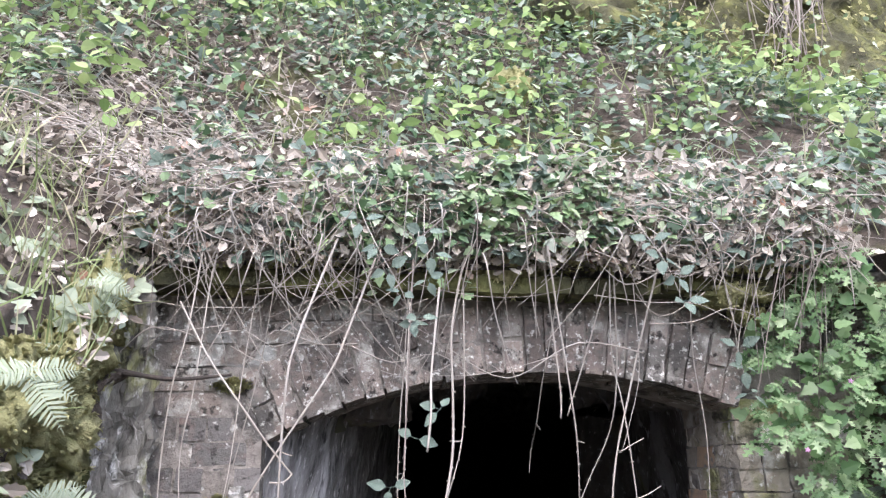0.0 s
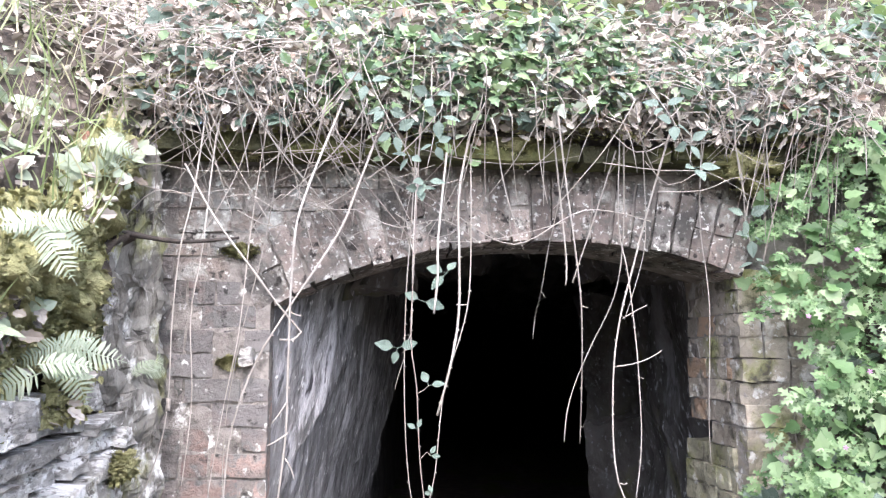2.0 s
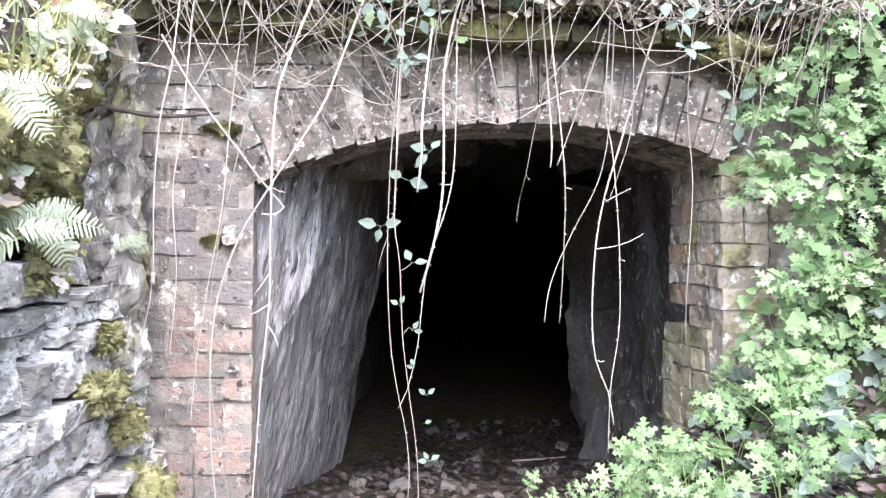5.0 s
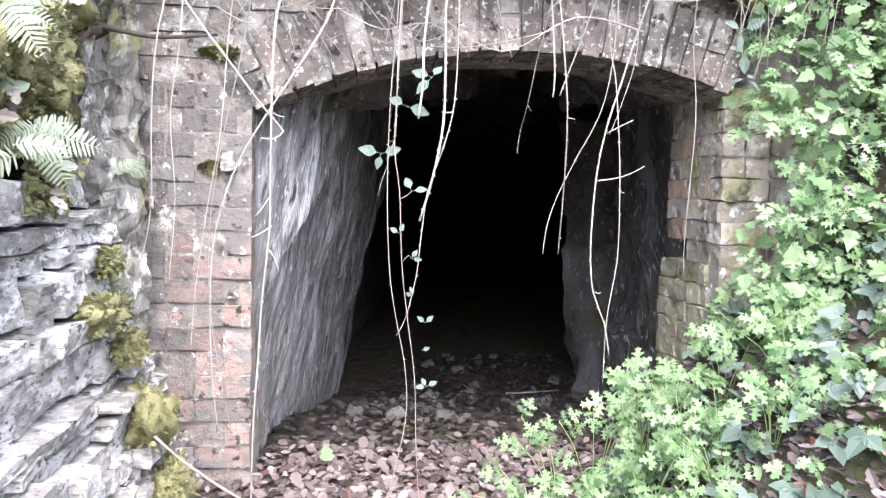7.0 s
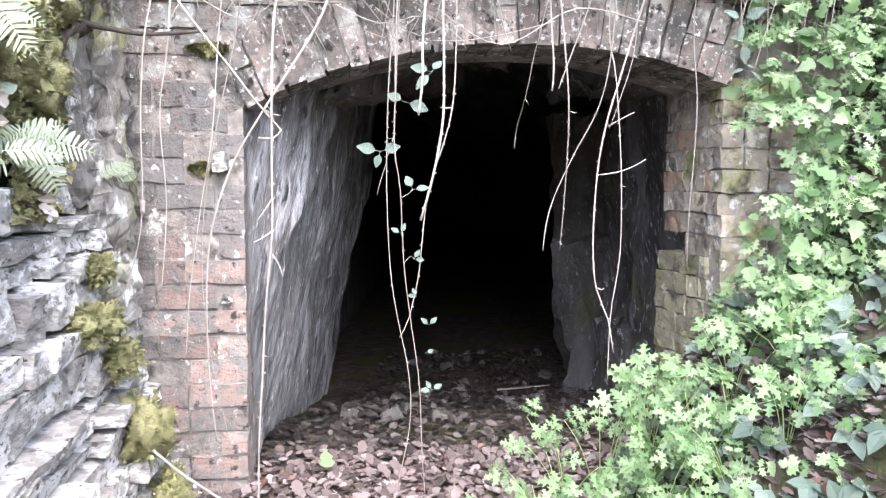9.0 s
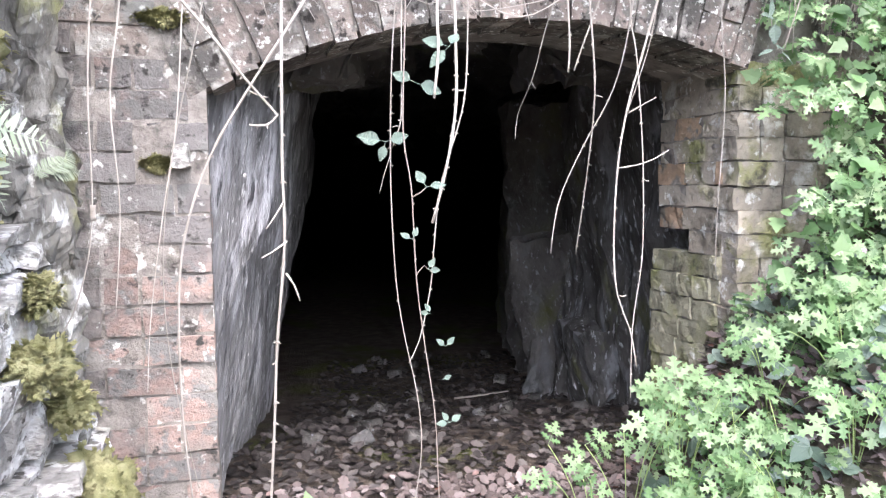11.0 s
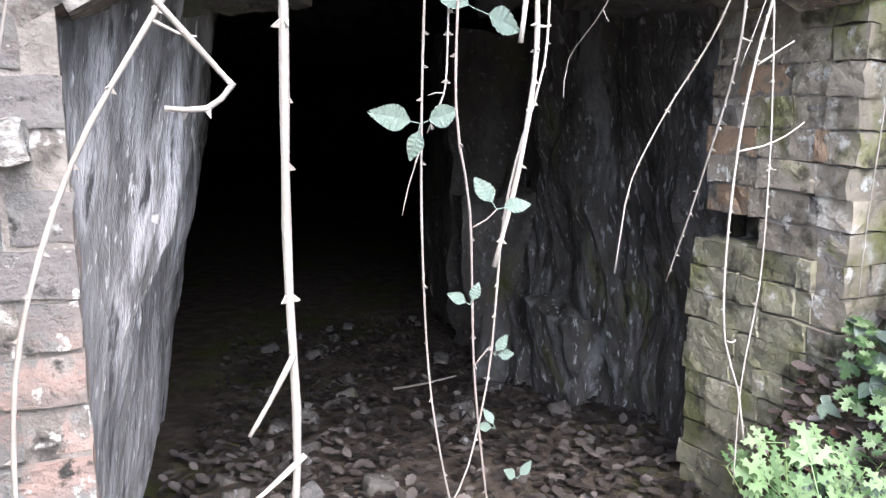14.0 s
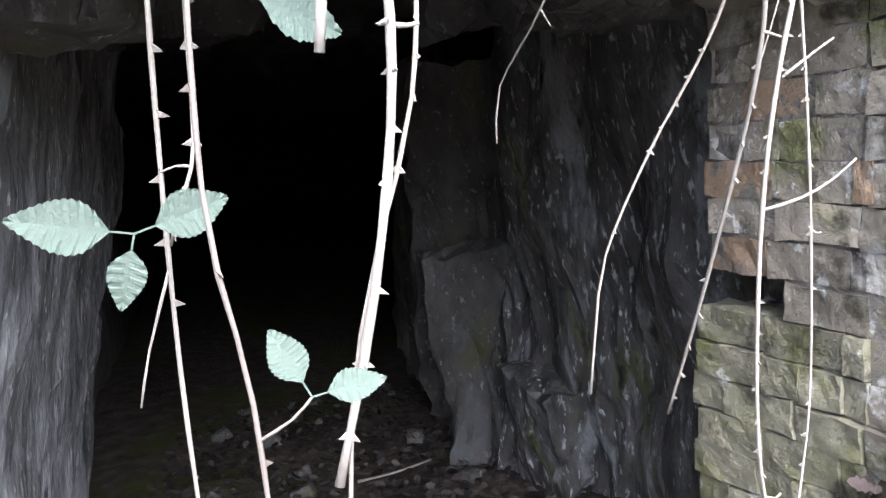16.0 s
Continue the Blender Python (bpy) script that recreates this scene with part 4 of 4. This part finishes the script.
# dead branch
bv, bf, _ = tube([(-0.92, 2.4, 1.62), (-0.86, 2.45, 1.59), (-0.74, 2.48, 1.56), (-0.62, 2.5, 1.54), (-0.53, 2.5, 1.535), (-0.38, 2.5, 1.55)], 0.013, 8, 0.35)
branch = tagged(new("dead_branch", mesh_of("dead_branch", bv, bf, M_branch, True)), "dark dead branch lodged between wing wall and pier", "branch")

# tangle of thinner stems along the top of the arch
rng = random.Random(12)
for i in range(100):
    x = rng.uniform(-0.65, 1.65) if i % 3 else rng.uniform(-0.55, 0.1)
    top = Vector((x, rng.uniform(2.3, 2.5), rng.uniform(1.9, 2.18)))
    fall = rng.uniform(0.12, 0.48)
    drift = rng.gauss(0, 0.2)
    pts = [top + Vector((0, 0.1, 0.06)), top, top + Vector((drift * 0.3, 0.08, -fall * 0.4)), top + Vector((drift * 0.75, 0.15, -fall * 0.8)), top + Vector((drift, 0.17, -fall))]
    cane(pts, rng.uniform(0.0014, 0.003), "thin bleached bramble stem drooping over the arch", material=M_cane if i % 4 else M_darkcane, seed=i, group="stems drooping over the arch")
for i in range(26):
    x = rng.uniform(-0.7, 1.3)
    zz = rng.uniform(1.62, 2.0)
    w = rng.uniform(0.25, 0.7)
    s = rng.choice((-1, 1))
    pts = [(x, 2.55, zz), (x + s * w * 0.35, 2.52, zz - 0.03 + rng.uniform(-0.06, 0.06)), (x + s * w * 0.7, 2.54, zz + rng.uniform(-0.1, 0.06)), (x + s * w, 2.56, zz + rng.uniform(-0.16, 0.04))]
    cane(pts, rng.uniform(0.0014, 0.0026), "thin bleached bramble stem trailing sideways", seed=300 + i, group="stems drooping over the arch")


for i in range(24):
    x = rng.uniform(1.42, 1.78)
    top = Vector((x, rng.uniform(2.45, 2.58), rng.uniform(2.0, 2.12)))
    fall = rng.uniform(0.3, 0.62)
    drift = rng.gauss(-0.02, 0.05)
    pts = [top + Vector((0, 0.1, 0.05)), top, top + Vector((drift * 0.4, 0.05, -fall * 0.4)), top + Vector((drift, 0.12, -fall))]
    cane(pts, rng.uniform(0.0014, 0.0028), "thin brown stem hanging beside the arch", material=M_darkcane if i % 3 else M_cane, seed=400 + i, group="stems drooping over the arch")


# ---- leaves on the bank ----
def cover(name, label, category, shape, material, count, place, size, normal, seed, spread=0.5):
    r = random.Random(seed)
    ms = []
    while len(ms) < count:
        p = place(r)
        if p is not None:
            ms.append(leaf_matrix(p, r.uniform(*size), normal, r, spread))
    return tagged(new(name, scattered(name, shape, ms, material)), label, category, kind="stuff")


def single_leaves(parent, name, shape, material, count, place, sizes, normal, seed, spread=0.45):
    """Leaves that can be told apart, each an object under its plant."""
    r = random.Random(seed)
    kinds = [scattered(name, shape, [Matrix.Scale(v, 4)], material) for v in sizes for _ in range(2)]
    made = 0
    while made < count:
        p = place(r)
        if p is not None:
            ob = new(name, kinds[made % len(kinds)])
            ob.parent = parent
            ob.matrix_basis = leaf_matrix(p, 1.0, normal, r, spread)
            made += 1


def patch(x, y, s, t, seed):
    return fbm((x * s + seed, y * s, seed)) > t


def on_bank(r):
    x, y = r.uniform(-2.9, 3.8), 2.62 + 3.3 * r.random() ** 0.9
    p = (x, y - r.uniform(0, 0.12), hill_z(x, y) + r.uniform(0.0, 0.16))
    if x > 2.4 and y > 4.5:
        return None
    if x < -0.2 and y < 3.9 and not patch(x, y, 1.3, 0.2 if y < 3.5 else 0.0, 3):
        return None
    return p if patch(x, y, 2.2, -0.42, 8) else None


def on_lip(r):
    """The mat that bulges forward over the ledge."""
    x = r.uniform(-0.75, 1.75)
    z = 2.0 + 0.36 * r.random()
    if abs(x - 0.25) < 0.22 and r.random() < 0.5:
        z -= 0.22 * r.random()
    if x < -0.15 and r.random() < 0.85 or x > 0.95 and r.random() < 0.75 or not patch(x, z, 3.2, -0.22, 14):
        return None
    return (x, 2.60 - 0.09 * math.sin(math.pi * (z - 1.85) / 0.6) - r.uniform(0, 0.06), z)


def on_lip_dry(r):
    """Dead leaves and dull bramble between the green clumps."""
    x, z = r.uniform(-0.8, 1.8), 1.95 + 0.42 * r.random()
    return (x, 2.61 - 0.09 * math.sin(math.pi * (z - 1.85) / 0.6) - r.uniform(0, 0.05), z)


def on_bank_high(r):
    x, y = r.uniform(-2.6, 3.6), r.uniform(2.9, 6.2)
    return (x, y - r.uniform(0, 0.2), hill_z(x, y) + r.uniform(0.05, 0.35)) if patch(x, y, 0.9, -0.05, 21) and not (x > 2.4 and y > 4.5) else None


cover("ivy_cover", "small green ivy and herb leaves matting the bank", "ivy", IVY, M_ivy, 9500, on_bank, (0.025, 0.065), (0, -0.5, 0.88), 1, 0.5)
fringe = cover("ivy_fringe", "green leaves overhanging the ledge of the arch", "ivy", IVY, M_ivy, 600, on_lip, (0.03, 0.06), (0, -0.6, 0.75), 2, 0.5)
single_leaves(fringe, "leaf", IVY, M_ivy, 240, on_lip, (0.03, 0.04, 0.055), (0, -0.6, 0.75), 71)
cover("lip_litter", "bleached dead leaves caught along the ledge", "leaf litter", CURLED, M_bleached, 1900, on_lip_dry, (0.03, 0.06), (0, -0.7, 0.6), 81, 0.6)


def on_face(r):
    """The strip of earth between the ledge and the leaves."""
    x, z = r.uniform(-0.8, 1.9), r.uniform(1.94, 2.14)
    return (x, 2.615 - r.uniform(0.0, 0.05), z)


cover("face_litter", "tan dead leaves on the earth over the ledge", "leaf litter", OAK, M_bleached, 1300, on_face, (0.025, 0.055), (0, -0.9, 0.4), 84, 0.5)
cover("face_moss", "olive moss on the earth over the ledge", "moss", PLAIN, M_moss, 2400, lambda r: (lambda p: p if fbm((p[0] * 4, p[2] * 6, 31)) > 0.12 else None)(on_face(r)), (0.012, 0.026), (0, -0.9, 0.3), 85, 0.6)
cover("lip_bramble", "dull grey-green bramble leaves along the ledge", "bramble", TRIO, M_bramble, 260, on_lip_dry, (0.04, 0.065), (0, -0.6, 0.75), 82, 0.5)
lip_v, lip_f = [], []
lip_rng = random.Random(83)
for i in range(420):
    x = lip_rng.uniform(-0.85, 0.1) if i % 3 == 0 else lip_rng.uniform(0.75, 1.95) if i % 3 == 1 else lip_rng.uniform(-0.8, 1.9)
    z = lip_rng.uniform(1.98, 2.42)
    y = 2.60 - 0.09 * math.sin(math.pi * (z - 1.85) / 0.6) - lip_rng.uniform(0.0, 0.07)
    d = Vector((lip_rng.gauss(0, 0.13), lip_rng.gauss(0, 0.03), lip_rng.gauss(-0.07, 0.08)))
    bend = Vector((lip_rng.gauss(0, 0.02), -0.02, lip_rng.gauss(0.01, 0.02)))
    v, f, _ = tube([Vector((x, y, z)), Vector((x, y, z)) + d * 0.5 + bend, Vector((x, y, z)) + d], lip_rng.uniform(0.0011, 0.0026), 4, 0.6)
    lip_f += [tuple(a + len(lip_v) for a in q) for q in f]
    lip_v += v
tagged(new("lip_stems", mesh_of("lip_stems", lip_v, lip_f, M_cane, True)), "pale dead stems woven through the leaves over the ledge", "stems", kind="stuff")
cover("herb_cover", "three-part bramble leaves on the bank", "bramble", TRIO, M_ivy, 2600, on_bank, (0.035, 0.06), (0, -0.45, 0.9), 3, 0.45)
cover("bramble_cover", "grey-green bramble leaves spread over the bank", "bramble", OVATE, M_bramble, 3400, on_bank, (0.045, 0.115), (0, -0.45, 0.9), 5, 0.45)
cover("sapling_leaves", "bright fresh green leaves high on the bank", "leaves", PLAIN, M_fresh, 1900, on_bank_high, (0.05, 0.09), (0, -0.4, 0.9), 6)


def on_bank_any(r):
    x, y = r.uniform(-2.8, 3.6), 2.6 + 3.0 * r.random() ** 1.2
    return (x, y - 0.02, hill_z(x, y) + r.uniform(0.0, 0.03))


def on_left(r):
    x, y = r.uniform(-2.4, -0.86), r.uniform(1.3, 2.7)
    return (x, y, ground_z(x, y) + r.uniform(0, 0.04))


def on_hump(r):
    """The steep mossy face between the wing wall and the bank."""
    y = r.uniform(1.35, 2.7)
    z = r.uniform(1.0, 1.25 + 0.65 * max(y - 1.7, 0))
    if fbm((y * 5, z * 5, 2)) < -0.12 or (y > 2.35 and z < 1.5):
        return None
    return (-0.75 + 0.05 * fbm((y * 6, z * 6, 9)) - 0.12 * (z - 1.1), y, z)


cover("hump_moss", "tufted yellow-green moss on the earth above the wing wall", "moss", PLAIN, M_moss, 6500, on_hump, (0.014, 0.032), (0.7, -0.4, 0.4), 44, 0.6)
cover("hump_litter", "dead leaves caught on the mossy face", "leaf litter", CURLED, M_bleached, 150, on_hump, (0.03, 0.055), (0.7, -0.4, 0.4), 45, 0.5)


def on_edge(r):
    """The fringe of the bank over the wing wall."""
    y = r.uniform(1.2, 2.75)
    x = -0.70 - 0.35 * r.random() ** 1.5
    return (x, y, 1.2 + 0.75 * max(y - 1.7, -0.3) + 0.5 * (-0.7 - x) + r.uniform(-0.02, 0.1))


cover("edge_leaves", "pale leaves fringing the top of the wing wall", "leaves", TRIO, M_fern, 150, on_edge, (0.04, 0.07), (0.5, -0.5, 0.7), 41)
cover("edge_litter", "bleached dead leaves along the top of the wing wall", "leaf litter", CURLED, M_bleached, 260, on_edge, (0.03, 0.06), (0.5, -0.5, 0.7), 42)
cover("bank_litter", "dry brown leaves lying on the bank", "leaf litter", CURLED, M_bleached, 6500, on_bank_any, (0.03, 0.065), (0, -0.5, 0.9), 7)
def on_left_slope(r):
    x, y = r.uniform(-2.6, 0.0), 2.62 + 1.9 * r.random()
    return (x, y - 0.03, hill_z(x, y) + r.uniform(0.0, 0.06))


cover("slope_litter", "pale dead leaves and debris on the bare slope", "leaf litter", CURLED, M_bleached, 3200, on_left_slope, (0.03, 0.06), (0, -0.6, 0.8), 46)
cover("left_litter", "dry brown leaves on the bank over the wing wall", "leaf litter", CURLED, M_bleached, 1500, on_left, (0.03, 0.06), (0.4, -0.3, 0.9), 8)
cover("left_leaves", "pale green leaves on the bank over the wing wall", "leaves", TRIO, M_fern, 420, on_left, (0.04, 0.075), (0.4, -0.4, 0.8), 9)


def tuft(name, label, count, place, lengths, seed, material=M_grass):
    r = random.Random(seed)
    ms = []
    while len(ms) < count:
        p = place(r)
        if p is not None:
            ms.append(Matrix.Translation(p) @ pose(0, 0, 0, 90 + r.gauss(0, 24), r.gauss(0, 24), r.uniform(0, 360)) @ Matrix.Scale(r.uniform(*lengths), 4))
    return tagged(new(name, scattered(name, BLADE, ms, material)), label, "grass", kind="stuff")


tuft("edge_grass", "dry grass hanging over the wing wall", 320, on_edge, (0.1, 0.22), 43)
tuft("bank_grass", "thin dry grass blades and stalks on the bank", 1500, on_bank_any, (0.12, 0.34), 10)
tuft("left_grass", "pale green grass on the bank over the wing wall", 900, on_left, (0.12, 0.3), 11)

# bare stems lying over the bank
rng = random.Random(31)
tv, tf = [], []
for i in range(420):
    left = i % 3 != 0
    x, y = (rng.uniform(-2.2, -0.2), rng.uniform(2.55, 3.8)) if left else (rng.uniform(-1.5, 3.2), rng.uniform(2.55, 4.6))
    d = Vector((rng.gauss(0, 0.35), rng.gauss(0, 0.15), 0))
    pts = []
    for kk in range(4):
        q = Vector((x, y, 0)) + d * kk * rng.uniform(0.4, 0.7)
        q.y = max(q.y, 2.62)
        q.z = hill_z(q.x, q.y) + rng.uniform(0.01, 0.16)
        pts.append(q)
    v, f, _ = tube(pts, rng.uniform(0.0016, 0.004), 4, 0.5)
    f = [tuple(a + len(tv) for a in q) for q in f]
    tv += v
    tf += f
tagged(new("bank_stems", mesh_of("bank_stems", tv, tf, M_cane, True)), "bare pale stems tangled over the bank", "stems", kind="stuff")


sapling_leaf = [scattered("leaf", PLAIN, [Matrix.Scale(v, 4)], M_fresh) for v in (0.05, 0.065, 0.08)]


def sapling(at, height, n, seed):
    ob = thing("sapling", "young upright shoot with bright green leaves", "sapling", "saplings on the bank", at=at)
    r = random.Random(seed)
    bend = Vector((r.gauss(0, 0.08), -0.08, 0))
    pts = [Vector((0, 0, -0.03)), bend * 0.3 + Vector((0, 0, height * 0.4)), bend + Vector((0, 0, height))]
    v, f, fine = tube(pts, 0.0028, 5, 0.5)
    piece("stem", mesh_of("stem", v, f, M_darkcane, True), ob)
    for i in range(n):
        p = fine[int(len(fine) * (0.35 + 0.64 * i / n))]
        piece("leaf", sapling_leaf[r.randrange(3)], ob, Matrix.Translation(p) @ pose(0, 0, 0, r.uniform(-35, 30), r.uniform(-30, 30), i * 137 + r.uniform(-20, 20)))


rng = random.Random(77)
for i in range(34):
    x, y = rng.uniform(-2.2, 2.4), rng.uniform(2.9, 4.7)
    if x > 1.6 and y > 4.2:
        continue
    sapling((x, y, hill_z(x, y)), rng.uniform(0.18, 0.45), rng.randrange(7, 13), 500 + i)


# roots that hang from the cliff behind
rng = random.Random(33)
for i in range(46):
    x = rng.choice((2.86, 3.0, 2.92)) + rng.gauss(0, 0.09) if i < 26 else rng.uniform(1.4, 3.4)
    yy = 4.55
    pts = [(x, yy, 5.6), (x + rng.gauss(0, 0.05), yy - 0.06, 5.0), (x + rng.gauss(0, 0.08), yy - 0.08, 4.5), (x + rng.gauss(0, 0.1), yy - 0.08, rng.uniform(3.7, 4.3))]
    v, f, _ = tube(pts, rng.uniform(0.004, 0.009), 5, 0.5)
    tagged(new("hanging_root", mesh_of("hanging_root", v, f, M_darkcane if i % 3 else M_cane, True)), "pale root hanging down the mossy cliff", "root", "roots on the cliff")
tagged(new("cliff", rock_mesh("cliff", (6.5, 0.8, 3.4), (110, 6, 60), M_mossrock, 170, 0.2, 1.5)), "dark mossy rock face behind the bank", "cliff", kind="structure").matrix_basis = pose(4.5, 5.25, 4.9, -8, 0, 6)


def on_cliff(r):
    x = r.uniform(1.5, 4.5)
    return (x, 4.62 + 0.10 * (x - 4.6) - r.uniform(0, 0.06), r.uniform(3.6, 5.6)) if patch(x, 0, 2.2, -0.1, 4) else None


cover("cliff_moss", "tufts of moss and small leaves on the rock face", "moss", PLAIN, M_moss, 1500, on_cliff, (0.02, 0.05), (0, -0.8, 0.4), 47, 0.6)
cover("cliff_leaves", "small green leaves hanging on the rock face", "leaves", IVY, M_ivy, 260, on_cliff, (0.03, 0.06), (0, -0.6, 0.6), 48, 0.5)

# ---- right-hand foliage ----
def curtain(r):
    x = 1.40 + 1.3 * r.random() ** 1.2
    z = r.uniform(0.25, 2.0)
    edge = 1.40 + 0.14 * step(0.9, 1.5, z) + 0.10 * math.sin(z * 7) + 0.06 * math.sin(z * 17)
    if x < edge:
        return None
    y = 2.74 - 0.28 * step(1.9, 0.4, z) - 0.25 * min(x - 1.4, 0.8) - r.uniform(-0.06, 0.16)
    return (x, y, z)


drape = cover("parsley_curtain", "bright green lobed leaves covering the pier and bank", "foliage", FINE, M_parsley, 760, curtain, (0.06, 0.13), (-0.25, -0.8, 0.55), 12, 0.4)
single_leaves(drape, "leaf", FINE, M_parsley, 290, curtain, (0.075, 0.105, 0.14), (-0.25, -0.8, 0.55), 72, 0.4)
cover("ivy_curtain", "dark green leaves among the bright foliage", "foliage", IVY, M_parsley, 600, curtain, (0.045, 0.075), (-0.25, -0.8, 0.5), 13, 0.4)


def low_right(r):
    x, y = r.uniform(0.95, 2.3), r.uniform(1.7, 2.75)
    return (x, y, ground_z(x, y) + r.uniform(0.02, 0.16))


cover("low_foliage", "bright green lobed leaves low on the bank", "foliage", SPRAY, M_parsley, 420, low_right, (0.07, 0.105), (-0.2, -0.6, 0.75), 14, 0.4)
def right_litter(r):
    x, y = r.uniform(1.0, 2.6), r.uniform(1.2, 2.84)
    return (x, y, ground_z(x, y) + r.uniform(0.004, 0.03))


cover("right_litter", "dead leaves lying on the earth under the foliage", "leaf litter", CURLED, M_dead, 1300, right_litter, (0.03, 0.06), (-0.3, -0.4, 0.9), 49, 0.4)
cover("low_bramble", "dull bramble leaves low on the bank", "bramble", TRIO, M_bramble, 260, low_right, (0.05, 0.08), (-0.2, -0.6, 0.75), 15, 0.4)
sprays = [scattered("leaf", FINE, [Matrix.Scale(s, 4)], M_parsley) for s in (0.10, 0.12, 0.145)]


def parsley(at, height, n, seed):
    ob = thing("parsley_plant", "young hedge parsley with lobed bright green leaves", "plant", "parsley beside the opening", at=at)
    r = random.Random(seed)
    for i in range(n):
        a = r.uniform(0, 6.283)
        h = height * r.uniform(0.45, 1.0)
        out = r.uniform(0.05, 0.2)
        tip = Vector((math.cos(a) * out, math.sin(a) * out - 0.04, h))
        v, f, _ = tube([(0, 0, -0.04), tip * 0.5 + Vector((0, 0, h * 0.12)), tip], 0.0022, 4, 0.6)
        piece("stalk", mesh_of("stalk", v, f, M_fresh, True), ob)
        piece("leaf", sprays[r.randrange(3)], ob, leaf_matrix(tip, 1.0, (-0.1, -0.7, 0.65), r, 0.28))
        if r.random() < 0.7:
            piece("leaf", sprays[0], ob, leaf_matrix(tip * 0.8 + Vector((0, 0, h * 0.06)), 1.0, (-0.1, -0.7, 0.65), r, 0.35))


for i, (x, y, h) in enumerate([(0.78, 2.55, 0.5), (0.92, 2.6, 0.55), (1.02, 2.5, 0.6), (1.12, 2.62, 0.5), (0.66, 2.45, 0.22), (0.84, 2.35, 0.2), (1.0, 2.3, 0.4), (1.15, 2.35, 0.45),
                               (1.22, 2.6, 0.4), (1.2, 2.2, 0.4), (1.32, 2.45, 0.35), (0.95, 2.15, 0.25), (1.3, 2.1, 0.4), (1.45, 2.3, 0.3), (1.1, 2.05, 0.25)]):
    parsley((x, y, ground_z(x, y)), h * 0.82, 6 if x < 0.95 else 8, 50 + i)


# ---- leaf litter in the entrance and the tunnel ----
def on_floor(r):
    x, y = r.uniform(-0.55, 1.5), r.uniform(1.6, 3.05) + 0.2 * r.random()
    return (x, y, ground_z(x, y) + r.uniform(0.004, 0.03))


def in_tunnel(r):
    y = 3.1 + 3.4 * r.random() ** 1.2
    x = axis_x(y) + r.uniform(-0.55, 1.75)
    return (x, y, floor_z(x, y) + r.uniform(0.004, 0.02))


litter = cover("leaf_litter", "brown dead leaves thick on the ground", "leaf litter", OAK, M_dead, 6600, on_floor, (0.024, 0.056), (0, -0.15, 1), 16, 0.26)
# same dead leaves as outside, with the tunnel's shade put into their colour
cover("tunnel_litter", "brown dead leaves blown into the tunnel", "leaf litter", OAK, M_dimmed, 4600, in_tunnel, (0.03, 0.065), (0, -0.1, 1), 17, 0.22)
dead = [scattered("dead_leaf", OAK, [Matrix.Scale(s, 4)], M_dead) for s in (0.035, 0.045, 0.055, 0.07)]
rng = random.Random(18)
for i in range(260):
    x, y = rng.uniform(-0.4, 1.1), rng.uniform(2.1, 3.2)
    ob = new("dead_leaf", dead[i % 4])
    ob.parent = litter
    ob.matrix_basis = leaf_matrix((x, y, ground_z(x, y) + 0.025), 1.0, (0, -0.25, 1), rng, 0.4)
rocks = [rock_mesh("stone", (a, a * 0.8, a * 0.6), (4, 4, 3), M_cave, 180 + i, a * 0.2, 8 / a * 0.1, smooth=True) for i, a in enumerate((0.05, 0.07, 0.1))]
for i in range(60):
    y = rng.uniform(3.6, 6.6)
    x = axis_x(y) + (rng.uniform(-0.3, 0.35) if i % 2 else rng.uniform(0.5, 1.6))
    ob = tagged(new("stone", rocks[i % 3]), "loose grey stone on the tunnel floor", "stone", "stones on the tunnel floor")
    ob.matrix_basis = pose(x, y, floor_z(x, y) + 0.008, rng.uniform(0, 40), rng.uniform(0, 40), rng.uniform(0, 360))
sv, sf, _ = tube([(1.12, 5.25, floor_z(1.12, 5.25) + 0.02), (1.3, 5.22, floor_z(1.3, 5.22) + 0.03), (1.5, 5.25, floor_z(1.5, 5.25) + 0.03)], 0.008, 6, 0.6)
tagged(new("stick", mesh_of("stick", sv, sf, M_cane, True)), "pale bare stick lying on the tunnel floor", "stick")
gv, gf = scattered_one(IVY, 0.07, 0.02)
tagged(new("fallen_green_leaf", mesh_of("fallen_green_leaf", gv, gf, M_parsley)), "single bright green leaf on the brown litter", "leaf").matrix_basis = pose(-0.03, 2.9, floor_z(-0.03, 2.9) + 0.05, 50, 0, 15)

# small pink flowers among the foliage
M_petal = mat("pink_petal", [(0.3, (0.46, 0.22, 0.44)), (0.7, (0.62, 0.36, 0.60))], 60, rough=0.6, bump=0.1, trans=0.3)
petal = [turned(leaf_shape([(0, 0.04), (0.4, 0.2), (0.8, 0.26), (1.0, 0.06)], 0.15, 0.1), 2 * math.pi * i / 5) for i in range(5)]
flower_mesh = scattered("flower", join_leaves(*petal), [Matrix.Scale(0.009, 4)], M_petal)
rng = random.Random(91)
for x, y, z in [(1.50, 2.42, 1.30), (1.62, 2.30, 1.12), (1.74, 2.30, 0.93), (1.66, 2.38, 1.52), (1.80, 2.28, 1.66), (1.56, 2.36, 0.88), (1.88, 2.22, 1.24)]:
    ob = tagged(new("flower", flower_mesh), "tiny pink wild flower among green leaves", "flower", "pink flowers in the foliage")
    ob.matrix_basis = leaf_matrix((x, y, z), 1.0, (-0.3, -0.8, 0.3), rng, 0.25)
